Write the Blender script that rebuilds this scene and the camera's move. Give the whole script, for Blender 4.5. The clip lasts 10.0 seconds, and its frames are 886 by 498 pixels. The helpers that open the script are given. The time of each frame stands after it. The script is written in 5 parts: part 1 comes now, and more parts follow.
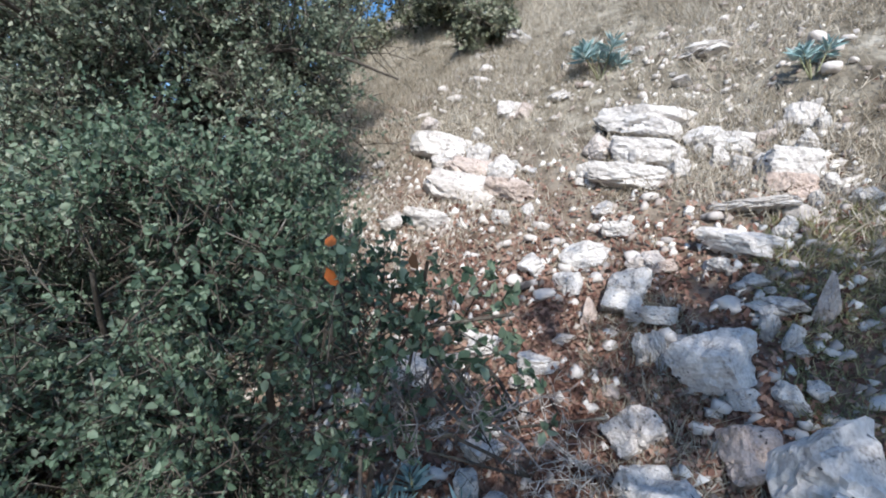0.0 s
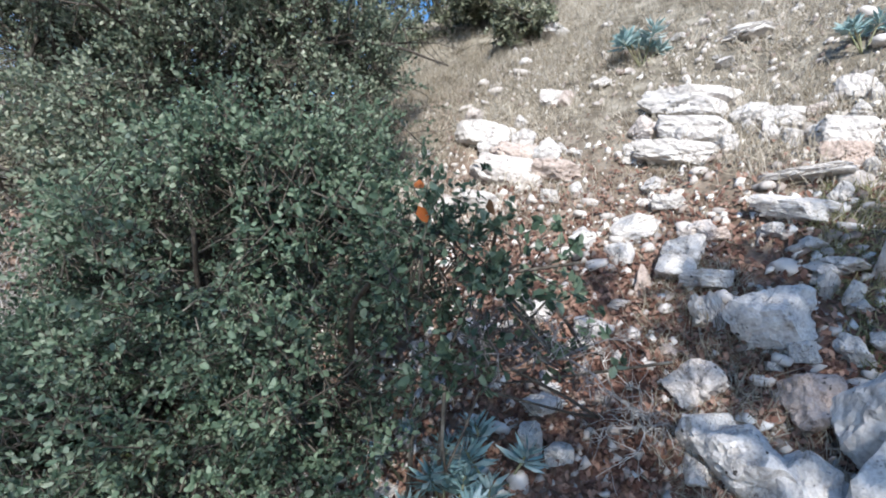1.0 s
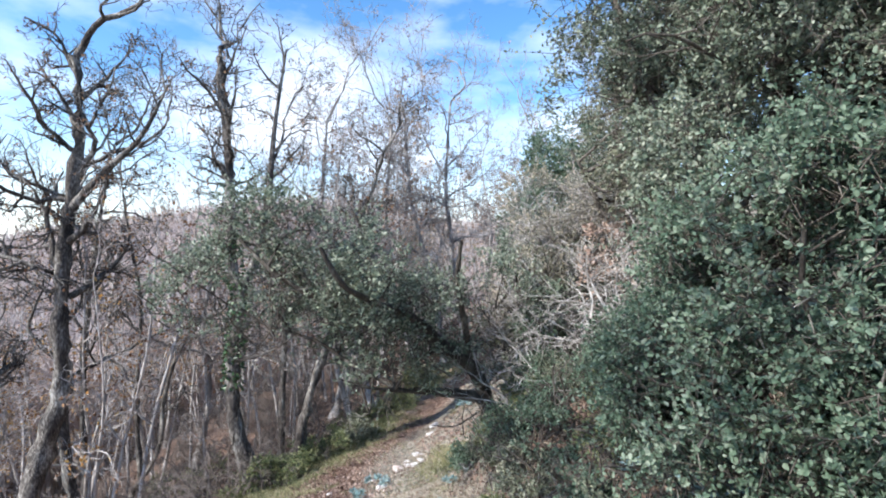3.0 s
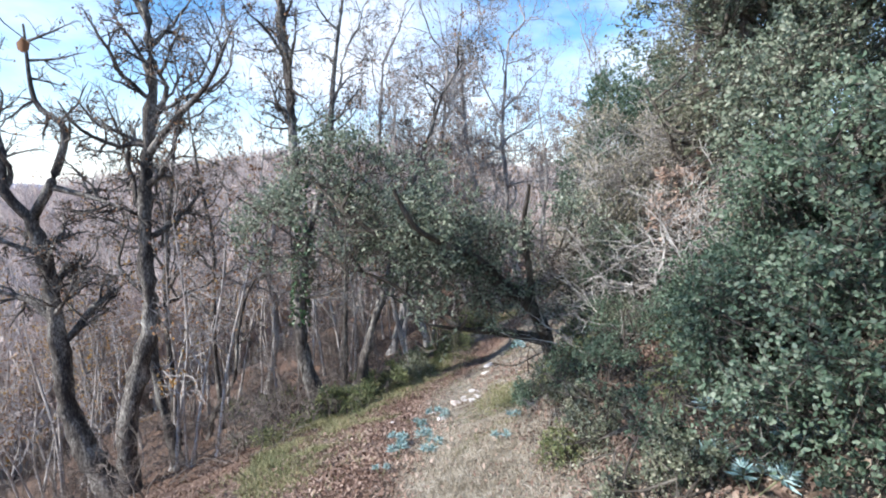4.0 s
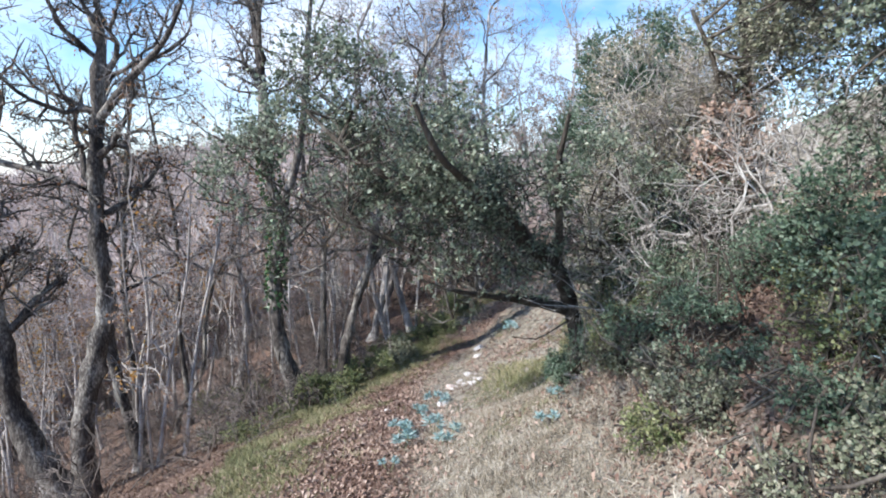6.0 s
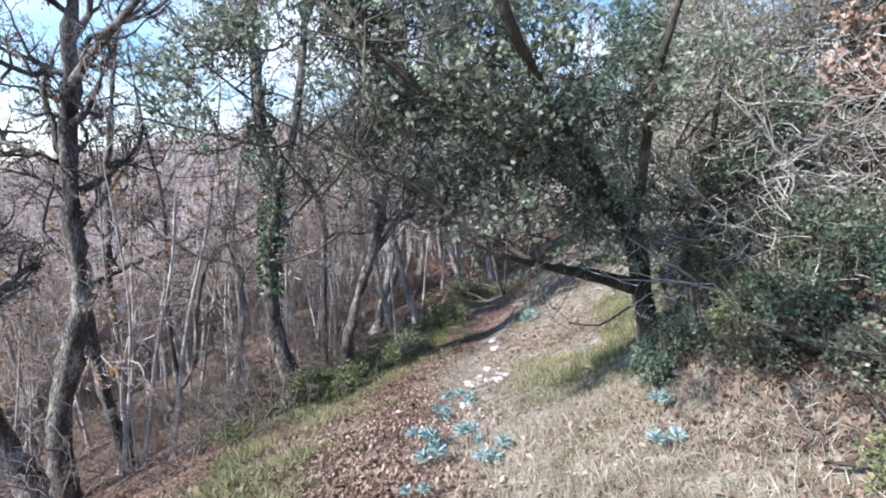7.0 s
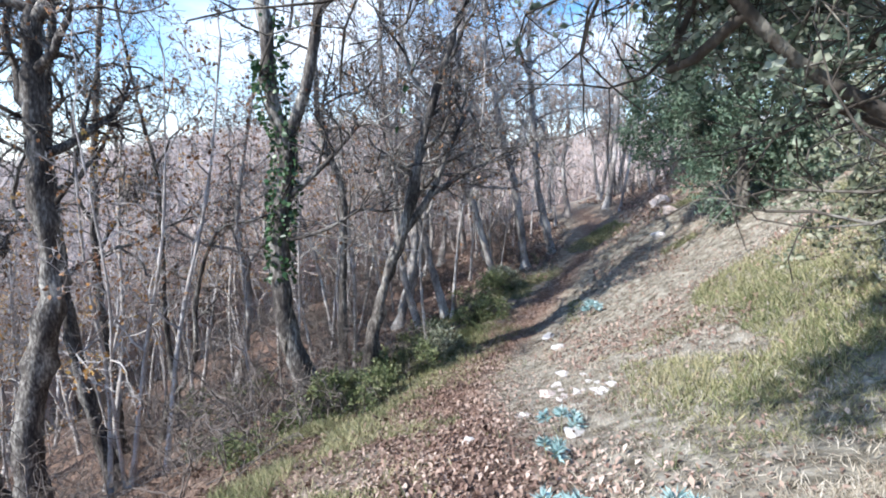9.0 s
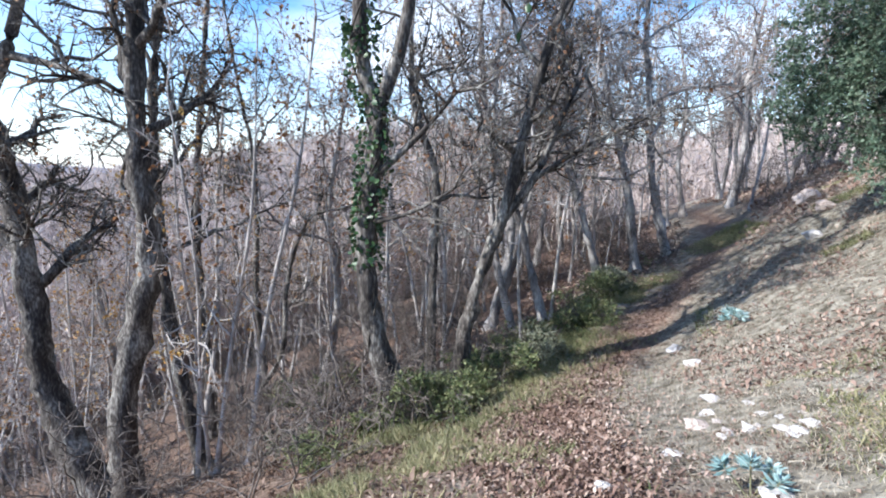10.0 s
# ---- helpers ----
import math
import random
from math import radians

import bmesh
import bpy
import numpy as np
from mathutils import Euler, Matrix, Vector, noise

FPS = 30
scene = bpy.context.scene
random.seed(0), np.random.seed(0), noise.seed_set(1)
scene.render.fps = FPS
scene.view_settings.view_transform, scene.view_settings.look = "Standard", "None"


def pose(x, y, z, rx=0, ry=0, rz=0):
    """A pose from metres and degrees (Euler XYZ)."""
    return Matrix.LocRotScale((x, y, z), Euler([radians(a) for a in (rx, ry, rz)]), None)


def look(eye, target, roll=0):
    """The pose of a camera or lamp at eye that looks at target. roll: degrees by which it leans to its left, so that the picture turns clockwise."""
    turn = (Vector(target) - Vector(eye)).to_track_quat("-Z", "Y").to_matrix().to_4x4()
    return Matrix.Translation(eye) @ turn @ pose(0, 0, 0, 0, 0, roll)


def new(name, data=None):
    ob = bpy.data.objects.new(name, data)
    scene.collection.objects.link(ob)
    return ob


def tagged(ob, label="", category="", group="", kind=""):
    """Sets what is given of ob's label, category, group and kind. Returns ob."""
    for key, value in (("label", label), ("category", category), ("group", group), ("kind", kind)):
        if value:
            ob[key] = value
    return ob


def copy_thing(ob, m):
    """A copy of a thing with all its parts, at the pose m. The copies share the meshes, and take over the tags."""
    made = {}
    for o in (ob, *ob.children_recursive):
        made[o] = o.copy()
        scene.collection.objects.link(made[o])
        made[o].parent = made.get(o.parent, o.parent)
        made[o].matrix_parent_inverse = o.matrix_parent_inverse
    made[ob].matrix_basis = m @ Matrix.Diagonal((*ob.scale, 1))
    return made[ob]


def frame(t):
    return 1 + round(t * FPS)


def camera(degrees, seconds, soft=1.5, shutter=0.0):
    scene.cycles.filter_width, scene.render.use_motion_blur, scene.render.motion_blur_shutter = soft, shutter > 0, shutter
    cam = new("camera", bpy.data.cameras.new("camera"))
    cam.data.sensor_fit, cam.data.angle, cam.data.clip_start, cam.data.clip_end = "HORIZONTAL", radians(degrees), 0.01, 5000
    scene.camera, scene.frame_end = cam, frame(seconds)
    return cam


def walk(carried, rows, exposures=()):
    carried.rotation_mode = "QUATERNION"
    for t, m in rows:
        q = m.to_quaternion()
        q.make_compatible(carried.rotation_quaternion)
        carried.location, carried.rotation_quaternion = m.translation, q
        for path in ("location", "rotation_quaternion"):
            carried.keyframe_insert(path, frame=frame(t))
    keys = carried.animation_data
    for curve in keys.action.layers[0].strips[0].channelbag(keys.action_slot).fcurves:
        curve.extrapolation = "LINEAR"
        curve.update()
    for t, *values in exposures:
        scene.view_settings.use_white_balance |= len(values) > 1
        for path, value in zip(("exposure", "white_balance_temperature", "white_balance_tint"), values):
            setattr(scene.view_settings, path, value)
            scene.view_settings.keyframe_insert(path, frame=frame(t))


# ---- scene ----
# ---------------------------------------------------------------- camera
cam = camera(84, 10.0, soft=1.95)
PATH = [
    (0, (0.511, 0.022, 2.383), (3.255, 1.230, 2.292), 0.5),
    (0.5, (0.503, 0.104, 2.290), (3.228, 1.356, 2.239), 0.1),
    (1, (0.402, 0.070, 2.269), (3.072, 1.437, 2.222), -0.2),
    (1.5, (0.325, 0.033, 2.290), (2.560, 2.034, 2.264), -0.6),
    (2, (0.276, 0.021, 2.284), (1.823, 2.591, 2.344), -0.5),
    (2.5, (0.210, 0.012, 2.265), (1.273, 2.815, 2.375), -0.0),
    (3, (0.146, 0.004, 2.255), (0.472, 2.986, 2.247), 0.2),
    (3.2, (0.136, 0.003, 2.249), (0.237, 2.998, 2.097), 0.2),
    (4.3, (0.003, -0.045, 2.231), (-0.005, 2.935, 1.886), 0.4),
    (4.5, (0.000, 0.000, 2.200), (-0.032, 2.981, 1.866), 0.3),
    (5, (-0.075, 0.167, 2.076), (-0.099, 3.141, 1.682), 0.5),
    (5.5, (-0.177, 0.346, 1.980), (-0.149, 3.320, 1.583), 0.6),
    (5.7, (-0.208, 0.420, 1.951), (-0.088, 3.392, 1.555), 0.4),
    (6.8, (-0.431, 1.284, 1.661), (-0.186, 4.243, 1.227), 0.0),
    (7, (-0.437, 1.454, 1.577), (-0.239, 4.415, 1.138), 0.2),
    (7.5, (-0.500, 1.781, 1.454), (-0.343, 4.745, 1.015), 0.2),
    (8, (-0.640, 2.242, 1.277), (-0.483, 5.203, 0.826), 0.6),
    (8.5, (-0.822, 2.601, 1.155), (-0.667, 5.563, 0.707), 0.6),
    (9, (-0.888, 2.918, 1.064), (-0.734, 5.879, 0.612), 0.1),
    (9.5, (-0.865, 3.320, 0.898), (-0.836, 6.285, 0.445), 0.1),
    (10, (-1.029, 3.729, 0.755), (-1.415, 6.672, 0.319), 0.4),
]
walk(cam, [(t, look(eye, target, roll)) for t, eye, target, roll in PATH],
     exposures=[(0.0, 0.5, 6400, 10), (1.0, 0.66, 6400, 10), (2.5, 1.02, 6400, 11), (5.7, 0.87, 6400, 11), (7.0, 1.08, 6300, 11), (8.4, 1.18, 6250, 10), (10.0, 1.05, 6200, 10)])

# ---------------------------------------------------------------- sky and sun
SUN_TO = Vector((-0.72, -0.36, 0.59)).normalized()
sun = new("sun", bpy.data.lights.new("sun", "SUN"))
sun.data.energy, sun.data.angle, sun.data.color = 4.4, radians(0.6), (1.0, 0.96, 0.90)
sun.matrix_world = look((0, 0, 30), Vector((0, 0, 30)) - SUN_TO)

world = bpy.data.worlds.new("sky")
scene.world = world
world.use_nodes = True
wn, wl = world.node_tree.nodes, world.node_tree.links
wn.clear()
w_out, w_bg = wn.new("ShaderNodeOutputWorld"), wn.new("ShaderNodeBackground")
w_sky, w_mix = wn.new("ShaderNodeTexSky"), wn.new("ShaderNodeMixRGB")
w_sky.sky_type, w_sky.sun_disc = "NISHITA", False
w_sky.sun_elevation = math.asin(SUN_TO.z)
w_sky.sun_rotation = math.atan2(SUN_TO.x, SUN_TO.y)
w_sky.air_density, w_sky.dust_density, w_sky.ozone_density = 1.0, 0.25, 2.2
w_co, w_map, w_noise, w_ramp = (wn.new("ShaderNodeTexCoord"), wn.new("ShaderNodeMapping"),
                                wn.new("ShaderNodeTexNoise"), wn.new("ShaderNodeValToRGB"))
w_map.inputs["Scale"].default_value = (1.0, 1.0, 2.6)
w_noise.inputs["Scale"].default_value, w_noise.inputs["Detail"].default_value = 1.7, 7.0
w_noise.inputs["Roughness"].default_value = 0.55
w_ramp.color_ramp.elements[0].position, w_ramp.color_ramp.elements[1].position = 0.50, 0.78
w_mix.inputs[2].default_value = (5.5, 5.9, 6.5, 1)
wl.new(w_co.outputs["Generated"], w_map.inputs[0])
wl.new(w_map.outputs[0], w_noise.inputs["Vector"])
wl.new(w_noise.outputs["Fac"], w_ramp.inputs[0])
w_sep, w_low, w_max = wn.new("ShaderNodeSeparateXYZ"), wn.new("ShaderNodeMapRange"), wn.new("ShaderNodeMath")
w_low.inputs["From Min"].default_value, w_low.inputs["From Max"].default_value = 0.0, 0.22
w_low.inputs["To Min"].default_value, w_low.inputs["To Max"].default_value = 0.7, 0.0
w_max.operation = "MAXIMUM"
wl.new(w_co.outputs["Generated"], w_sep.inputs[0])
wl.new(w_sep.outputs["Z"], w_low.inputs["Value"])
wl.new(w_low.outputs[0], w_max.inputs[0])
wl.new(w_ramp.outputs["Color"], w_max.inputs[1])
wl.new(w_max.outputs[0], w_mix.inputs[0])
w_hue = wn.new("ShaderNodeHueSaturation")
w_hue.inputs["Saturation"].default_value = 1.25
wl.new(w_sky.outputs[0], w_hue.inputs["Color"])
wl.new(w_hue.outputs[0], w_mix.inputs[1])
wl.new(w_mix.outputs[0], w_bg.inputs[0])
w_bg.inputs[1].default_value = 0.15
wl.new(w_bg.outputs[0], w_out.inputs[0])

# ---------------------------------------------------------------- materials


def material(name, stops, scale=6.0, rough=0.8, island=0.0, bump=0.0, bump_scale=40.0, fine=0.35, spec=0.3,
             stretch=(1, 1, 1), sheen=0.0, translucent=0.0):
    """Colour stops along a noise, a finer noise over it, an optional random value for each island, and relief."""
    m = bpy.data.materials.new(name)
    m.use_nodes = True
    n, l = m.node_tree.nodes, m.node_tree.links
    b = n["Principled BSDF"]
    co, mp, big, small = (n.new("ShaderNodeTexCoord"), n.new("ShaderNodeMapping"), n.new("ShaderNodeTexNoise"),
                          n.new("ShaderNodeTexNoise"))
    mp.inputs["Scale"].default_value = stretch
    l.new(co.outputs["Object"], mp.inputs[0])
    for tex, s, d in ((big, scale, 5.0), (small, scale * 9.0, 3.0)):
        l.new(mp.outputs[0], tex.inputs["Vector"])
        tex.inputs["Scale"].default_value, tex.inputs["Detail"].default_value = s, d
    ramp = n.new("ShaderNodeValToRGB")
    while len(ramp.color_ramp.elements) < len(stops):
        ramp.color_ramp.elements.new(0.5)
    for e, (p, c) in zip(ramp.color_ramp.elements, stops):
        e.position, e.color = p, (*c, 1)
    add = n.new("ShaderNodeMath")
    add.operation = "MULTIPLY_ADD"
    add.inputs[1].default_value = fine
    l.new(small.outputs["Fac"], add.inputs[0])
    l.new(big.outputs["Fac"], add.inputs[2])
    value = add.outputs[0]
    off = n.new("ShaderNodeMath")
    off.operation = "SUBTRACT"
    off.inputs[1].default_value = fine * 0.5
    l.new(value, off.inputs[0])
    value = off.outputs[0]
    if island > 0:
        geo, mad = n.new("ShaderNodeNewGeometry"), n.new("ShaderNodeMath")
        mad.operation = "MULTIPLY_ADD"
        mad.inputs[1].default_value = island
        l.new(geo.outputs["Random Per Island"], mad.inputs[0])
        l.new(value, mad.inputs[2])
        sub = n.new("ShaderNodeMath")
        sub.operation = "SUBTRACT"
        sub.inputs[1].default_value = island * 0.5
        l.new(mad.outputs[0], sub.inputs[0])
        value = sub.outputs[0]
    l.new(value, ramp.inputs[0])
    l.new(ramp.outputs[0], b.inputs["Base Color"])
    b.inputs["Roughness"].default_value = rough
    b.inputs["Specular IOR Level"].default_value = spec
    if bump > 0:
        bt, bn = n.new("ShaderNodeTexNoise"), n.new("ShaderNodeBump")
        bt.inputs["Scale"].default_value, bt.inputs["Detail"].default_value = bump_scale, 6.0
        l.new(mp.outputs[0], bt.inputs["Vector"])
        l.new(bt.outputs["Fac"], bn.inputs["Height"])
        bn.inputs["Strength"].default_value, bn.inputs["Distance"].default_value = bump, 0.02
        l.new(bn.outputs[0], b.inputs["Normal"])
    if translucent > 0:
        tr, mix = n.new("ShaderNodeBsdfTranslucent"), n.new("ShaderNodeMixShader")
        l.new(ramp.outputs[0], tr.inputs[0])
        mix.inputs[0].default_value = translucent
        l.new(b.outputs[0], mix.inputs[1])
        l.new(tr.outputs[0], mix.inputs[2])
        l.new(mix.outputs[0], n["Material Output"].inputs[0])
    return m


M_BARK = material("oak_bark", [(0.30, (0.030, 0.026, 0.024)), (0.48, (0.085, 0.075, 0.068)), (0.62, (0.20, 0.188, 0.17)), (0.80, (0.42, 0.41, 0.38))],
                  4.0, 0.95, bump=1.0, bump_scale=20.0, fine=0.75, stretch=(1, 1, 0.35))
M_BARK_DARK = material("evergreen_bark", [(0.25, (0.030, 0.025, 0.022)), (0.55, (0.090, 0.078, 0.066)), (0.82, (0.26, 0.25, 0.22))],
                       7.0, 0.95, bump=0.9, bump_scale=30.0, fine=0.5, stretch=(1, 1, 0.4))
M_TWIG = material("grey_twig", [(0.25, (0.17, 0.15, 0.14)), (0.5, (0.36, 0.34, 0.32)), (0.78, (0.58, 0.56, 0.53))], 8.0, 0.9, island=0.5)
M_THIN = material("thin_bark", [(0.20, (0.12, 0.104, 0.098)), (0.46, (0.35, 0.318, 0.30)), (0.75, (0.60, 0.565, 0.545))], 3.0, 0.95, fine=0.5, island=0.25)
M_LEAF = material("evergreen_leaf", [(0.10, (0.050, 0.086, 0.058)), (0.40, (0.118, 0.184, 0.122)), (0.70, (0.205, 0.278, 0.196)), (0.97, (0.31, 0.37, 0.285))],
                  2.0, 0.55, island=0.8, fine=0.2, spec=0.28, translucent=0.40)
M_LEAF_PALE = material("pale_evergreen_leaf", [(0.15, (0.10, 0.118, 0.078)), (0.45, (0.20, 0.222, 0.148)), (0.7, (0.31, 0.325, 0.235)), (0.95, (0.50, 0.48, 0.38))],
                       2.0, 0.55, island=0.7, fine=0.2, spec=0.28, translucent=0.3)
# lighter copy of evergreen_leaf: light put into the colour of two dark crowns
M_LEAF_LIT = material("lit_evergreen_leaf", [(0.10, (0.072, 0.104, 0.075)), (0.40, (0.178, 0.228, 0.163)), (0.70, (0.295, 0.345, 0.255)), (0.97, (0.46, 0.49, 0.39))],
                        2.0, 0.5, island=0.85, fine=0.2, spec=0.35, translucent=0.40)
M_BARK_GREY = material("grey_bark", [(0.25, (0.09, 0.080, 0.077)), (0.46, (0.25, 0.230, 0.222)), (0.66, (0.43, 0.41, 0.395)), (0.85, (0.60, 0.585, 0.565))],
                       3.5, 0.95, bump=0.9, bump_scale=20.0, fine=0.7, stretch=(1, 1, 0.35))
M_RUSSET = material("russet_leaf", [(0.15, (0.19, 0.095, 0.065)), (0.5, (0.36, 0.205, 0.145)), (0.85, (0.54, 0.38, 0.30))], 1.0, 0.75, island=0.8, translucent=0.35)
M_DRY_GREEN = material("dry_thicket_leaf", [(0.12, (0.16, 0.155, 0.105)), (0.45, (0.30, 0.285, 0.205)), (0.75, (0.44, 0.40, 0.31)), (0.95, (0.58, 0.50, 0.41))], 2.0, 0.7, island=0.8, fine=0.2, translucent=0.3)
M_IVY = material("ivy_leaf", [(0.2, (0.015, 0.045, 0.016)), (0.6, (0.045, 0.10, 0.036)), (0.9, (0.10, 0.17, 0.07))], 3.0, 0.4, island=0.6, spec=0.5, translucent=0.15)
M_UNDER = material("undergrowth_leaf", [(0.15, (0.075, 0.105, 0.045)), (0.5, (0.16, 0.20, 0.085)), (0.85, (0.32, 0.32, 0.17))], 2.0, 0.6, island=0.7, translucent=0.3)
M_DRY = material("dry_oak_leaf", [(0.15, (0.10, 0.048, 0.026)), (0.5, (0.25, 0.125, 0.062)), (0.85, (0.45, 0.27, 0.15))], 2.0, 0.75, island=0.8, translucent=0.3)
M_LITTER = material("leaf_litter", [(0.08, (0.105, 0.065, 0.052)), (0.40, (0.235, 0.150, 0.118)), (0.66, (0.37, 0.27, 0.215)), (0.92, (0.52, 0.43, 0.36))], 0.9, 0.8,
                    island=0.55, fine=0.3, translucent=0.2)
M_PALE_LITTER = material("faded_leaf", [(0.15, (0.28, 0.19, 0.15)), (0.5, (0.44, 0.325, 0.265)), (0.85, (0.60, 0.49, 0.42))], 1.5, 0.8, island=0.6, translucent=0.2)
# darker copy of leaf_litter: its colour carries the shade under trees and shrubs
M_LITTER_SHADED = material("shaded_litter_leaf", [(0.10, (0.060, 0.038, 0.030)), (0.45, (0.145, 0.095, 0.073)), (0.75, (0.255, 0.18, 0.14)), (0.95, (0.40, 0.31, 0.25))], 0.9, 0.8,
                   island=0.6, fine=0.3, translucent=0.15)
M_STRAW = material("dry_grass", [(0.15, (0.20, 0.170, 0.125)), (0.5, (0.40, 0.355, 0.285)), (0.85, (0.61, 0.56, 0.48))], 0.8, 0.85, island=0.6, translucent=0.2)
M_GREEN = material("green_grass", [(0.12, (0.080, 0.105, 0.045)), (0.42, (0.18, 0.19, 0.09)), (0.80, (0.42, 0.38, 0.23))], 0.9, 0.75, island=0.6, translucent=0.2)
M_SPURGE = material("spurge_leaf", [(0.15, (0.12, 0.21, 0.21)), (0.5, (0.26, 0.40, 0.40)), (0.85, (0.52, 0.63, 0.63))], 5.0, 0.55, island=0.5, translucent=0.12)
M_STEM = material("spurge_stem", [(0.3, (0.14, 0.12, 0.07)), (0.7, (0.25, 0.27, 0.16))], 9.0, 0.7)
M_BRUSH = material("brush_bark", [(0.2, (0.045, 0.037, 0.032)), (0.5, (0.13, 0.108, 0.095)), (0.8, (0.28, 0.245, 0.22))], 3.0, 0.95, fine=0.5, island=0.4)
# brown twigs of the far wood, haze put into their pale colour
M_FAR_HAZED = material("hazed_far_twigs", [(0.2, (0.36, 0.29, 0.26)), (0.5, (0.51, 0.43, 0.395)), (0.8, (0.66, 0.58, 0.54))], 0.05, 1.0, island=0.5)
M_AUTUMN = material("autumn_leaf", [(0.2, (0.30, 0.15, 0.04)), (0.55, (0.46, 0.26, 0.08)), (0.9, (0.60, 0.42, 0.14))], 2.0, 0.75, island=0.7, translucent=0.3)
M_ORANGE = material("orange_leaf", [(0.3, (0.42, 0.11, 0.03)), (0.7, (0.58, 0.22, 0.06))], 20.0, 0.6, translucent=0.25)


def rock_material():
    m = material("limestone", [(0.20, (0.24, 0.225, 0.215)), (0.40, (0.50, 0.48, 0.465)), (0.58, (0.60, 0.585, 0.57)), (0.85, (0.70, 0.69, 0.68))],
                 1.8, 0.93, bump=0.9, bump_scale=4.0, fine=0.8)
    n, l = m.node_tree.nodes, m.node_tree.links
    b = n["Principled BSDF"]
    ramp = b.inputs["Base Color"].links[0].from_node
    co = n.new("ShaderNodeTexCoord")
    spots, pick, mix = n.new("ShaderNodeTexNoise"), n.new("ShaderNodeValToRGB"), n.new("ShaderNodeMixRGB")
    spots.inputs["Scale"].default_value, spots.inputs["Detail"].default_value = 5.0, 3.0
    pick.color_ramp.elements[0].position, pick.color_ramp.elements[1].position = 0.66, 0.71
    l.new(co.outputs["Object"], spots.inputs["Vector"])
    l.new(spots.outputs["Fac"], pick.inputs[0])
    l.new(pick.outputs[0], mix.inputs[0])
    l.new(ramp.outputs[0], mix.inputs[1])
    mix.inputs[2].default_value = (0.055, 0.052, 0.055, 1)
    # each stone keeps its own tone, some stained by the red soil
    info, tone, mul = n.new("ShaderNodeObjectInfo"), n.new("ShaderNodeValToRGB"), n.new("ShaderNodeMixRGB")
    for e, (p, c) in zip(tone.color_ramp.elements, ((0.0, (0.84, 0.70, 0.63, 1)), (0.30, (1, 0.98, 0.965, 1)))):
        e.position, e.color = p, c
    mul.blend_type = "MULTIPLY"
    mul.inputs[0].default_value = 1.0
    l.new(info.outputs["Random"], tone.inputs[0])
    l.new(mix.outputs[0], mul.inputs[1])
    l.new(tone.outputs[0], mul.inputs[2])
    l.new(mul.outputs[0], b.inputs["Base Color"])
    return m


M_ROCK = rock_material()


